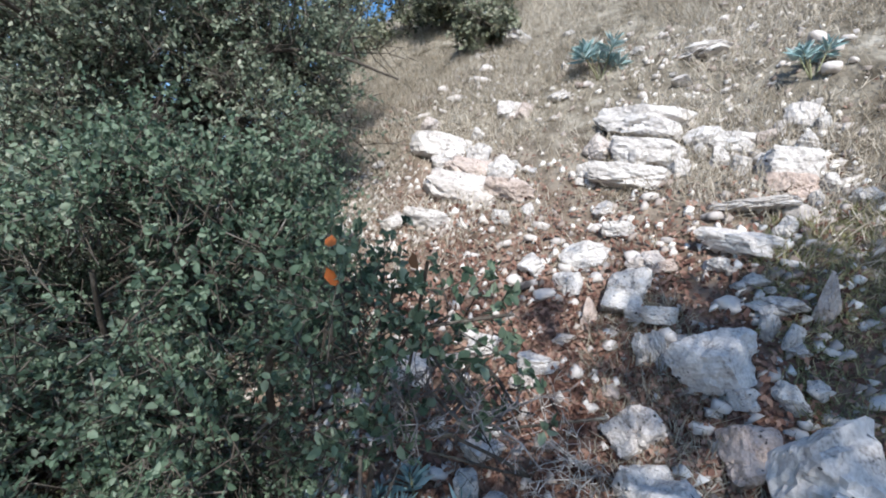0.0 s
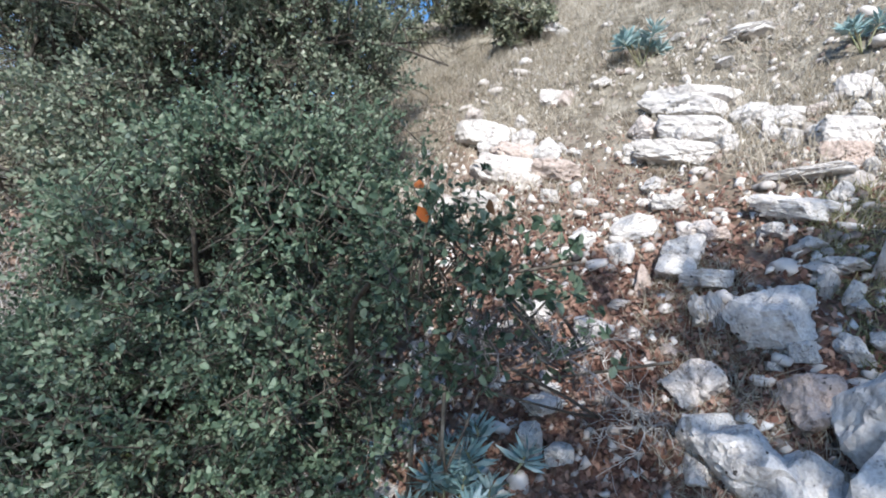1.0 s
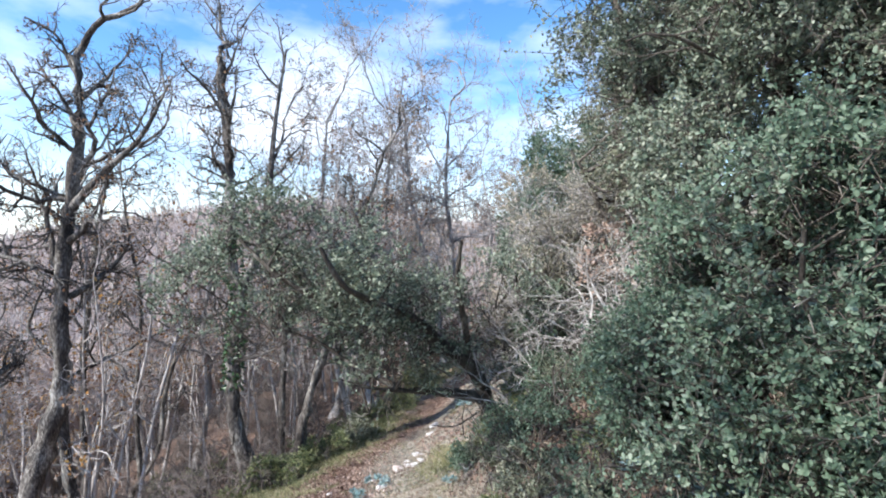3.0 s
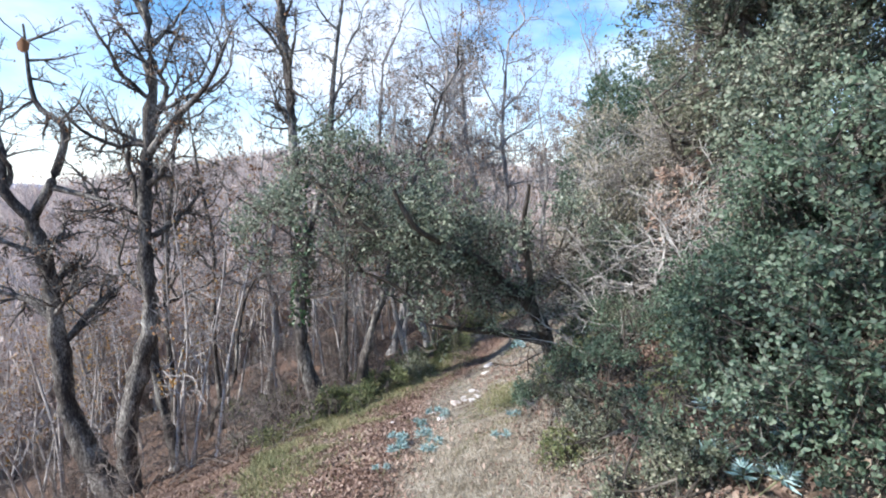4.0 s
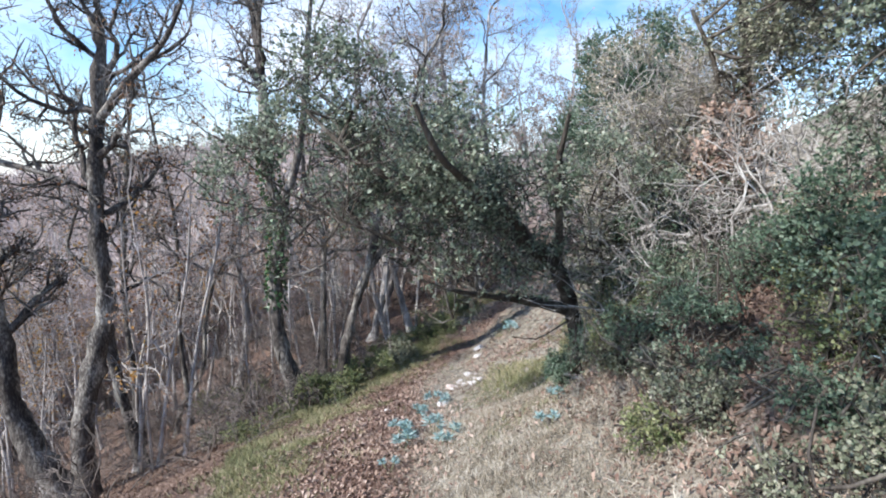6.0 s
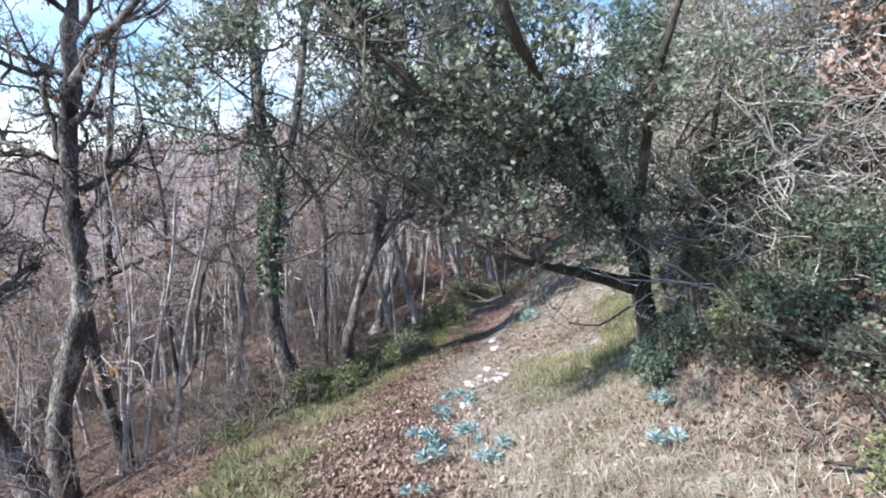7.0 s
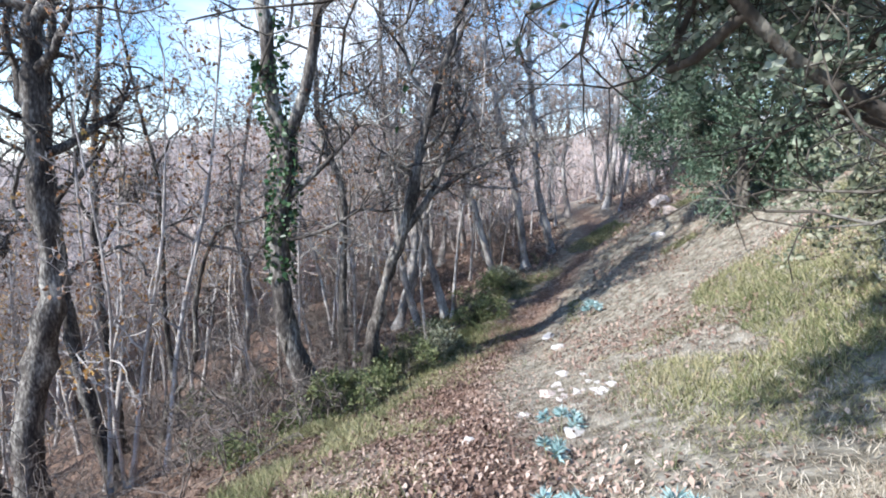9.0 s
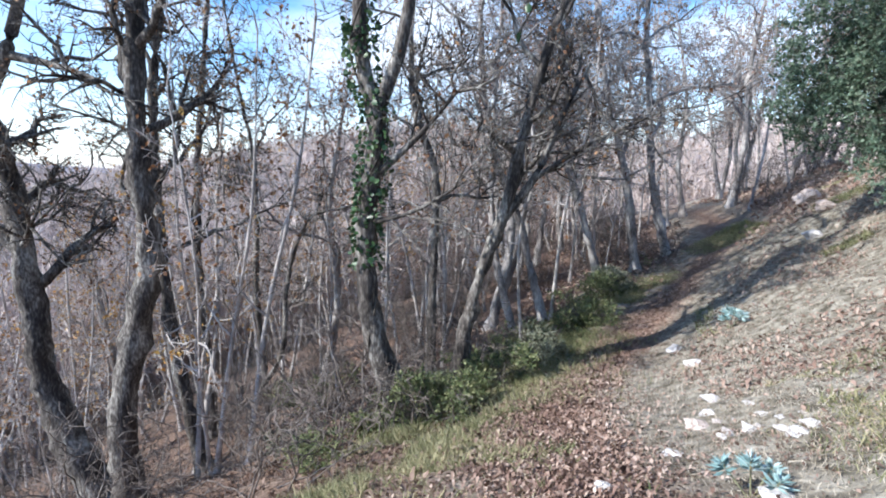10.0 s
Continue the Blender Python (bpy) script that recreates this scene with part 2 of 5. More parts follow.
def ground_material():
    """Leaf litter, red soil, dry turf and far woods, mixed by the cover painted on the ground's own points; haze is
    painted in as paler woods and far blue.
    """
    m = bpy.data.materials.new("hillside_ground")
    m.use_nodes = True
    n, l = m.node_tree.nodes, m.node_tree.links
    b = n["Principled BSDF"]
    co = n.new("ShaderNodeTexCoord")

    def noise_ramp(scale, detail, stops):
        t, r = n.new("ShaderNodeTexNoise"), n.new("ShaderNodeValToRGB")
        t.inputs["Scale"].default_value, t.inputs["Detail"].default_value = scale, detail
        l.new(co.outputs["Object"], t.inputs["Vector"])
        while len(r.color_ramp.elements) < len(stops):
            r.color_ramp.elements.new(0.5)
        for e, (p, c) in zip(r.color_ramp.elements, stops):
            e.position, e.color = p, (*c, 1)
        l.new(t.outputs["Fac"], r.inputs[0])
        return r.outputs[0]

    turf = noise_ramp(9.0, 9.0, [(0.32, (0.075, 0.066, 0.050)), (0.46, (0.175, 0.157, 0.125)), (0.60, (0.285, 0.262, 0.215)), (0.75, (0.40, 0.375, 0.325))])
    litter = noise_ramp(26.0, 9.0, [(0.34, (0.062, 0.038, 0.029)), (0.5, (0.155, 0.100, 0.076)), (0.66, (0.29, 0.21, 0.165))])
    soil = noise_ramp(14.0, 9.0, [(0.33, (0.085, 0.040, 0.029)), (0.52, (0.185, 0.098, 0.072)), (0.70, (0.31, 0.20, 0.155))])
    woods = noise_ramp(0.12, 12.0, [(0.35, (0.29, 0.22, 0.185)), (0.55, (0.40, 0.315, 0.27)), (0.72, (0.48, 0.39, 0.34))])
    # blue base colour stands in for haze on the farthest hills
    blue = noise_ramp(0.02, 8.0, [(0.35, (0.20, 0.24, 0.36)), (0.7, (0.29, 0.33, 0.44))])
    col = n.new("ShaderNodeVertexColor")
    col.layer_name = "cover"
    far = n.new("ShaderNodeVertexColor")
    far.layer_name = "woods_and_haze"
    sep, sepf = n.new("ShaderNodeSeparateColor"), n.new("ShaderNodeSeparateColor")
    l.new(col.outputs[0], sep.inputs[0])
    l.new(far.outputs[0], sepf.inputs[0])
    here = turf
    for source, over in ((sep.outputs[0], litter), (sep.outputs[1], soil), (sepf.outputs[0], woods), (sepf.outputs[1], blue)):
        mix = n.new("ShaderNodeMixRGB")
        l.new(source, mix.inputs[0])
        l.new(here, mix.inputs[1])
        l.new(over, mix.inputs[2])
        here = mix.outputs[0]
    l.new(here, b.inputs["Base Color"])
    b.inputs["Roughness"].default_value, b.inputs["Specular IOR Level"].default_value = 1.0, 0.1
    bt, bn = n.new("ShaderNodeTexNoise"), n.new("ShaderNodeBump")
    bt.inputs["Scale"].default_value, bt.inputs["Detail"].default_value = 30.0, 8.0
    l.new(co.outputs["Object"], bt.inputs["Vector"])
    l.new(bt.outputs["Fac"], bn.inputs["Height"])
    bn.inputs["Strength"].default_value, bn.inputs["Distance"].default_value = 0.9, 0.03
    l.new(bn.outputs[0], b.inputs["Normal"])
    return m


M_GROUND = ground_material()

# ---------------------------------------------------------------- mesh helpers


def link_mesh(name, v, f, mat, parent=None, label="", smooth=False):
    """A mesh object from arrays of points and of faces (all with the same number of corners)."""
    v, f = np.asarray(v, np.float32).reshape(-1, 3), np.asarray(f, np.int32)
    me = bpy.data.meshes.new(name)
    me.vertices.add(len(v))
    me.vertices.foreach_set("co", v.ravel())
    k = f.shape[1]
    me.loops.add(f.size)
    me.loops.foreach_set("vertex_index", f.ravel())
    me.polygons.add(len(f))
    me.polygons.foreach_set("loop_start", np.arange(len(f), dtype=np.int32) * k)
    me.polygons.foreach_set("loop_total", np.full(len(f), k, np.int32))
    if smooth:
        me.polygons.foreach_set("use_smooth", np.ones(len(f), bool))
    me.update(calc_edges=True)
    me.materials.append(mat)
    ob = new(name, me)
    if parent is not None:
        ob.parent = parent
        if parent.type == "EMPTY":
            ob.matrix_parent_inverse = Matrix.Translation(-parent.location)
    if label:
        tagged(ob, label)
    return ob


def join(pieces):
    """Several (points, faces) as one."""
    vs, fs, n = [], [], 0
    for v, f in pieces:
        vs.append(v)
        fs.append(np.asarray(f) + n)
        n += len(v)
    return np.concatenate(vs), np.concatenate(fs)


def tube(path, radii, sides):
    """A tapering tube along a path, its faces quads."""
    p, r = np.asarray(path, float), np.asarray(radii, float)
    d = np.gradient(p, axis=0)
    d /= np.linalg.norm(d, axis=1, keepdims=True) + 1e-9
    ref = np.where(np.abs(d[:, 2:3]) > 0.9, np.array([[1.0, 0, 0]]), np.array([[0, 0, 1.0]]))
    a = np.cross(d, ref)
    a /= np.linalg.norm(a, axis=1, keepdims=True) + 1e-9
    b = np.cross(d, a)
    ang = np.arange(sides) / sides * 2 * np.pi
    ring = p[:, None] + r[:, None, None] * (np.cos(ang)[None, :, None] * a[:, None] + np.sin(ang)[None, :, None] * b[:, None])
    i = np.arange(len(p) - 1)[:, None] * sides
    j = np.arange(sides)[None]
    k = (j + 1) % sides
    f = np.stack([i + j, i + k, i + sides + k, i + sides + j], -1).reshape(-1, 4)
    return ring.reshape(-1, 3), f


def smooth_path(points, step):
    """A Catmull-Rom curve through a few points, in short steps."""
    p = np.asarray(points, float)
    p = np.concatenate([[2 * p[0] - p[1]], p, [2 * p[-1] - p[-2]]])
    out = []
    for a, b, c, d in zip(p[:-3], p[1:-2], p[2:-1], p[3:]):
        n = max(2, int(np.linalg.norm(c - b) / step))
        t = (np.arange(n) / n)[:, None]
        out.append(0.5 * (2 * b + (c - a) * t + (2 * a - 5 * b + 4 * c - d) * t**2 + (3 * b - a - 3 * c + d) * t**3))
    return np.concatenate(out + [p[-2:-1]])


def unit(v):
    return v / (np.linalg.norm(v, axis=-1, keepdims=True) + 1e-9)


def leaf_mesh(at, ways, sizes, rng, width=0.32, fold=0.10, full=False):
    """A folded leaf at each place: two triangles, or four with a rounder outline (full)."""
    n = len(at)
    a = unit(ways)
    s = unit(np.cross(a, unit(rng.normal(size=(n, 3)))))
    up = np.cross(a, s)
    L = np.asarray(sizes)[:, None]
    if full:
        w = width * (0.8 + 0.4 * rng.random((n, 1)))
        v = np.stack([at, at + a * L * 0.30 + s * L * w + up * L * fold, at + a * L * 0.72 + s * L * w * 0.8 + up * L * fold * 0.6, at + a * L - up * L * 0.08,
                      at + a * L * 0.72 - s * L * w * 0.8 + up * L * fold * 0.6, at + a * L * 0.30 - s * L * w + up * L * fold], 1)
        f = np.array([[0, 1, 2], [0, 2, 3], [0, 3, 4], [0, 4, 5]])
    else:
        v = np.stack([at, at + a * L * 0.5 + s * L * width + up * L * fold, at + a * L, at + a * L * 0.5 - s * L * width + up * L * fold], 1)
        f = np.array([[0, 1, 2], [0, 2, 3]])
    k = v.shape[1]
    return v.reshape(-1, 3), (f[None] + (np.arange(n) * k)[:, None, None]).reshape(-1, 3)


_lattice = np.random.default_rng(5).random((64, 64, 64))


def value_noise(p, scale):
    """Smooth noise from 0 to 1 at points of the place."""
    q = np.asarray(p, float) * scale
    i = np.floor(q).astype(int)
    t = q - i
    t = t * t * (3 - 2 * t)
    out = 0
    for dx in (0, 1):
        for dy in (0, 1):
            for dz in (0, 1):
                w = (t[..., 0] if dx else 1 - t[..., 0]) * (t[..., 1] if dy else 1 - t[..., 1]) * (t[..., 2] if dz else 1 - t[..., 2])
                out = out + w * _lattice[(i[..., 0] + dx) % 64, (i[..., 1] + dy) % 64, (i[..., 2] + dz) % 64]
    return out


def flat_noise(x, y, scale, z=0.5):
    return value_noise(np.stack([x, y, np.full_like(x, z)], -1), scale)


def ease(a, b, x):
    t = np.clip((x - a) / (b - a), 0, 1)
    return t * t * (3 - 2 * t)


# ---------------------------------------------------------------- the ground
_ys = np.linspace(-40, 80, 1201)


def _soft(ys, vs, width=6):
    k = np.exp(-np.linspace(-2, 2, 2 * width + 1) ** 2)
    return np.convolve(np.pad(np.interp(_ys, ys, vs), width, mode="edge"), k / k.sum(), "valid")


TRAIL_X = _soft([-6, 0, 4, 5.5, 7.5, 9, 11, 15, 20, 40], [-1.4, -0.75, -0.35, -0.2, 0.15, 0.5, 0.95, 2.2, 3.2, 7])
TRAIL_Z = _soft([-8, 0, 1.5, 3, 4, 5.5, 7.5, 9, 11, 15, 20, 40], [0.6, 0.05, 0.2, 0.18, 0.0, -0.48, -1.0, -1.3, -1.6, -1.2, -0.9, -1.5])
RISE = _soft([-5, 3.0, 4.3, 6.0, 8, 11, 14, 18, 40], [0.9, 0.86, 0.50, 0.50, 0.58, 0.64, 0.60, 0.46, 0.16])


def trail_off(x, y):
    return x - np.interp(y, _ys, TRAIL_X)


PATH_D = _soft([-6, 4, 5.5, 7.5, 8.4, 10, 11.5, 13, 14, 15.5, 20, 40], [-0.25, -0.3, -0.5, -0.85, -0.92, -0.57, -0.1, 0.4, 0.95, 1.5, 1.8, 1.8])


def path_off(x, y):
    """How far aside of the worn line of the path."""
    return trail_off(x, y) - np.interp(y, _ys, PATH_D)


def ground_base(x, y):
    """The hillside: the path climbs and bends along it, the bank rises on one hand, the wood falls away on the other."""
    d, k = trail_off(x, y), np.interp(y, _ys, RISE)
    up = np.maximum(d, 0)
    h = k * up * up / (up + 0.5)
    h = np.where(h > k * 9, k * 9 + (h - k * 9) * 0.25, h)
    e = np.maximum(-d, 0)
    h = h + np.maximum(-(0.22 * e + 0.25 * e * e / (e + 3.5)), -16)
    near = np.interp(y, _ys, TRAIL_Z) + h
    r, az = np.hypot(x, y - 5), np.degrees(np.arctan2(-x, y - 5))
    wooded = -13 + 25 * ease(60, 190, r) * (0.35 + 0.65 * ease(44, 24, az)) * (0.92 + 0.16 * np.sin(np.radians(az) * 9.0))
    wooded = wooded - 30 * ease(210, 420, r)
    wooded = wooded + (48 + 14 * np.sin(np.radians(az) * 7 + 1) + 8 * np.sin(np.radians(az) * 17)) * ease(700, 1500, r)
    return near + (wooded - near) * ease(30, 85, r)


def ground_z(x, y):
    x, y = np.asarray(x, float), np.asarray(y, float)
    r = np.hypot(x, y - 4)
    bumps = 0.16 * (flat_noise(x, y, 1.3) - 0.5) + 0.07 * (flat_noise(x, y, 4.1, 3.3) - 0.5) + 0.03 * (flat_noise(x, y, 11.0, 7.7) - 0.5)
    path = np.exp(-(trail_off(x, y) / 0.45) ** 2)
    bumps = bumps * (1 - 0.7 * path) - 0.05 * path
    return ground_base(x, y) + bumps * np.clip(40 / (r + 1), 0, 1)


def gz1(x, y):
    return float(ground_z(np.array([x]), np.array([y]))[0])


def spread(fine_a, fine_b, step, end):
    """Even steps from fine_a to fine_b, then ever wider ones out to the end on both sides."""
    mid = np.arange(fine_a, fine_b + step * 0.5, step)
    n = 46
    q = (end / step) ** (1 / n)
    out = step * (q ** np.arange(1, n + 1)) * 1.0
    return np.concatenate([(mid[0] - np.cumsum(out))[::-1], mid, mid[-1] + np.cumsum(out)])


def build_ground():
    gx, gy = spread(-3.0, 4.2, 0.055, 900), spread(-1.6, 12.0, 0.06, 900)
    X, Y = np.meshgrid(gx, gy, indexing="ij")
    Zv = ground_z(X, Y)
    v = np.stack([X, Y, Zv], -1).reshape(-1, 3)
    a, b = X.shape
    i = (np.arange(a - 1)[:, None] * b + np.arange(b - 1)[None]).ravel()
    f = np.stack([i, i + b, i + b + 1, i + 1], -1)
    ob = link_mesh("ground", v, f, M_GROUND, smooth=True)
    x, y = v[:, 0], v[:, 1]
    d = trail_off(x, y)
    wob = flat_noise(x, y, 2.2, 1.7) - 0.5
    litter = np.exp(-((path_off(x, y) + 0.4 * wob) / 0.5) ** 2) * ease(2.0, 4.0, y)
    # litter of the wood floor, thickened to darken it for shade as well
    litter = np.maximum(litter, ease(-0.6, -2.2, d) * (0.75 + 0.5 * flat_noise(x, y, 1.1, 9.1)))
    soil = np.exp(-(((x - 1.75) / 0.75) ** 2 + ((y - 0.30) / 0.9) ** 2)) * (0.95 + wob)
    soil = np.maximum(soil, 0.9 * np.exp(-(((x - 2.5) / 0.35) ** 2 + ((y - 0.9) / 0.3) ** 2)))
    soil = np.maximum(soil, (0.55 + wob) * np.exp(-(((x - 1.15) / 0.42) ** 2 + ((y - 2.25) / 0.9) ** 2)))
    beyond = ease(1.6, 3.2, y - 12.5) * ease(9.0, 5.5, x) * (0.5 + 0.6 * flat_noise(x, y, 0.7, 4.1))
    litter = np.maximum(litter, beyond * ease(0.5, 1.3, np.abs(path_off(x, y))))
    r = np.hypot(x, y - 5)
    cover = np.stack([np.clip(litter, 0, 1), np.clip(soil, 0, 1), 0 * x, 0 * x + 1], -1)
    # haze as colour: pale woods from 18 m out, blue from 300 m
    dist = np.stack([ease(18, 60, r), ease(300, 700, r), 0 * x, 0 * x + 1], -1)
    for name, data in (("cover", cover), ("woods_and_haze", dist)):
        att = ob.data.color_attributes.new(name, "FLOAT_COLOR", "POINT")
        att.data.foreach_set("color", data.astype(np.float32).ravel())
    return tagged(ob, "stony hillside with a leaf-strewn footpath", "ground", kind="structure")


build_ground()

# ---------------------------------------------------------------- trees


def thing(name, at, label, category, group=""):
    ob = new(name)
    ob.location = at
    ob.empty_display_size = 0.1
    return tagged(ob, label, category, group)


def limb_paths(rng, start, way, length, radius, depth, lift=0.22, wander=0.40, kids=(5, 5, 3), shrink=0.52, seg=0.22, thin=0.0022):
    """One limb with its forks and twigs: a list of (path, radii, level)."""
    out = []

    def grow(p, d, length, r, level):
        n = max(3, int(length / (seg * (0.8 if level else 1.0))))
        path, rad = [p], [r]
        for i in range(n):
            d = unit(d + rng.normal(size=3) * wander * (1.0 if level else 0.75) + np.array([0, 0, lift * (0.5 if level > 1 else 1)]) * 0.35)
            p = p + d * length / n
            path.append(p)
            rad.append(max(r * (1 - 0.78 * (i + 1) / n), thin * 0.8))
        out.append((np.array(path), np.array(rad), level))
        if level < depth:
            for k in range(kids[min(level, len(kids) - 1)]):
                t = 0.22 + 0.78 * (k + rng.random()) / kids[min(level, len(kids) - 1)]
                i = min(n - 1, int(t * n))
                axis = unit(np.array(path[i + 1]) - path[i])
                side = unit(np.cross(axis, rng.normal(size=3)))
                grow(np.array(path[i]) + 0, unit(axis * 0.65 + side * (0.75 + 0.3 * rng.random())), length * shrink * (1.15 - 0.55 * t) * (0.75 + 0.5 * rng.random()),
                     max(rad[i] * 0.62, thin), level + 1)

    grow(np.asarray(start, float), unit(np.asarray(way, float)), length, radius, 0)
    return out


def limb_mesh(paths):
    return join([tube(p, r, (6, 5, 4, 3, 3)[min(l, 4)]) for p, r, l in paths])


def quads_to_tris(v, f):
    return v, np.concatenate([f[:, (0, 1, 2)], f[:, (0, 2, 3)]])


def bare_oak(trunk, r0, r1, seed, label, limbs=6, reach=2.4, first=0.45, depth=3, leaves=260, mat=None, group="", extra=(), leaf_mat=None, knots=True,
             leaf_size=0.055, kids=(7, 6, 4)):
    """A leafless oak along a few points of its trunk, with limbs, twigs and the last dry leaves."""
    rng = np.random.default_rng(seed)
    mat = mat or M_BARK
    trunk = np.asarray(trunk, float)
    trunk[0, 2] = gz1(trunk[0, 0], trunk[0, 1]) - 0.06
    p = smooth_path(trunk, 0.16)
    t = np.linspace(0, 1, len(p))
    r0, r1 = r0 * 0.66, r1 * 0.45
    r = r0 + (r1 - r0) * t ** 0.8 + r0 * 0.55 * np.exp(-t * len(p) * 0.16 / 0.22)
    r = r * (1 + 0.10 * (value_noise(p, 3.1) - 0.5) + (0.30 * (value_noise(p, 5.0) - 0.5) if knots else 0))
    tree = thing("oak_tree", tuple(p[0] + (0, 0, 0.06)), label, "tree", group)
    v, f = tube(p, r, 12 if r0 > 0.1 else 8)
    v = v + unit(v - np.repeat(p, 12 if r0 > 0.1 else 8, 0)) * ((value_noise(v, 7.0) - 0.5) * r0 * 0.6 + (value_noise(v, 19.0) - 0.5) * r0 * 0.25)[:, None]
    link_mesh("trunk", v, f, mat, tree, smooth=True)
    tips, fine = [], []

    def limb_part(paths):
        link_mesh("limb", *limb_mesh(paths[:1]), mat, tree, smooth=True)
        fine.extend(paths[1:])

    for k in range(limbs):
        s = first + (1 - first) * (k + 0.5 * rng.random()) / limbs
        i = min(len(p) - 2, int(s * (len(p) - 1)))
        axis = unit(p[i + 1] - p[i])
        ang = k * 2.4 + rng.random() * 1.2
        side = np.array([math.cos(ang), math.sin(ang) * 0.8, 0.15])
        paths = limb_paths(rng, p[i], unit(axis * 0.55 + side), reach * (1.25 - 0.7 * s) * (0.75 + 0.5 * rng.random()), r[i] * 0.6, depth, kids=kids, thin=0.0050)
        tips += [q for q in paths if q[2] >= depth - 1]
        limb_part(paths)
    top = limb_paths(rng, p[-1], p[-1] - p[-3], reach * 1.3, r[-1], depth, lift=0.5, kids=kids, thin=0.0055)
    tips += [q for q in top if q[2] >= depth - 1]
    limb_part(top)
    for pts, ra, rb in extra:
        q = smooth_path(pts, 0.14)
        pieces = [(q, ra * 0.66 * (1 - 0.85 * np.linspace(0, 1, len(q)) ** 1.2) + 0.006, 0)]
        for k in range(8):
            i = int(len(q) * (0.3 + 0.68 * (k + rng.random() * 0.6) / 8))
            i = min(i, len(q) - 2)
            pieces += [(a, b, c + 1) for a, b, c in limb_paths(rng, q[i], unit(unit(q[i + 1] - q[i]) * 0.6 + rng.normal(size=3) * 0.7), reach * 0.42, rb * 0.5, 2, kids=(6, 4), thin=0.005)]
        tips += [a for a in pieces if a[2] >= 2]
        limb_part(pieces)
    tagged(link_mesh("branchwork", *limb_mesh(fine), mat, tree, smooth=True), kind="stuff")
    if leaves and tips:
        pick = rng.integers(0, len(tips), leaves)
        at = np.array([tips[i][0][rng.integers(1, len(tips[i][0]))] for i in pick])
        at = at + rng.normal(size=at.shape) * 0.015
        ways = rng.normal(size=at.shape) + np.array([0, 0, -0.9])
        link_mesh("leaves", *leaf_mesh(at, ways, leaf_size * (0.6 + 0.8 * rng.random(leaves)), rng, 0.3, 0.14), leaf_mat or M_DRY, tree, "last brown leaves")
    return tree


def crown_points(rng, blobs, count, gap=0.44, shell=0.45, scale=2.6):
    """Places for leafy sprigs in a crown made of several overlapping lumps, with gaps, and the way outwards at each."""
    vol = np.array([b[3] * b[4] * b[5] for b in blobs])
    at, out = [], []
    need = count
    while need > 0:
        n = need * 3 + 50
        w = rng.choice(len(blobs), n, p=vol / vol.sum())
        B = np.array([blobs[i] for i in w])
        u = unit(rng.normal(size=(n, 3)))
        rad = (shell + (1 - shell) * rng.random((n, 1)) ** 0.6) * (0.86 + 0.3 * value_noise(u * 1.0 + B[:, :3], 2.3)[:, None])
        p = B[:, :3] + u * rad * B[:, 3:]
        keep = value_noise(p, scale) * 0.65 + value_noise(p, scale * 2.7) * 0.35 > gap
        p, u = p[keep][:need], u[keep][:need]
        at.append(p)
        out.append(u)
        need -= len(p)
    return np.concatenate(at), np.concatenate(out)


def sprigs(rng, at, out, each, twig, size, full=False, droop=0.0):
    """Short leafy sprigs at the places: leaves (points, faces) and twigs (points, faces)."""
    n = len(at)
    d = unit(out * 0.7 + rng.normal(size=(n, 3)) * 0.75 + np.array([0, 0, 0.25 - droop]))
    L = twig * (0.6 + 0.8 * rng.random((n, 1)))
    t = rng.random((n, each, 1))
    base = at[:, None] + d[:, None] * L[:, None] * t
    ways = d[:, None] * 0.5 + rng.normal(size=(n, each, 3)) * 0.8 + np.array([0, 0, 0.15])
    s = size * (0.55 + 0.75 * rng.random(n * each))
    lv = leaf_mesh(base.reshape(-1, 3), ways.reshape(-1, 3), s, rng, 0.30, 0.12, full)
    side = unit(np.cross(d, rng.normal(size=(n, 3)))) * 0.0022
    up = np.cross(d, side)
    p0, p1 = at - d * L * 0.5, at + d * L
    v = np.stack([p0 + side, p0 - side * 0.5 + up, p0 - side * 0.5 - up, p1], 1).reshape(-1, 3)
    f = (np.array([[0, 1, 3], [1, 2, 3], [2, 0, 3]])[None] + (np.arange(n) * 4)[:, None, None]).reshape(-1, 3)
    return lv, (v, f)


_eyes = np.array([e for _, e, _, _ in PATH])
WAY = np.concatenate([_eyes[:-1] + (_eyes[1:] - _eyes[:-1]) * s for s in np.linspace(0, 1, 5)])


def clear_of_path(at, reach):
    """Which places keep off the camera's way."""
    at = np.asarray(at, float)
    return ((at * at).sum(1)[:, None] - 2 * at @ WAY.T + (WAY * WAY).sum(1)[None]).min(1) > reach * reach


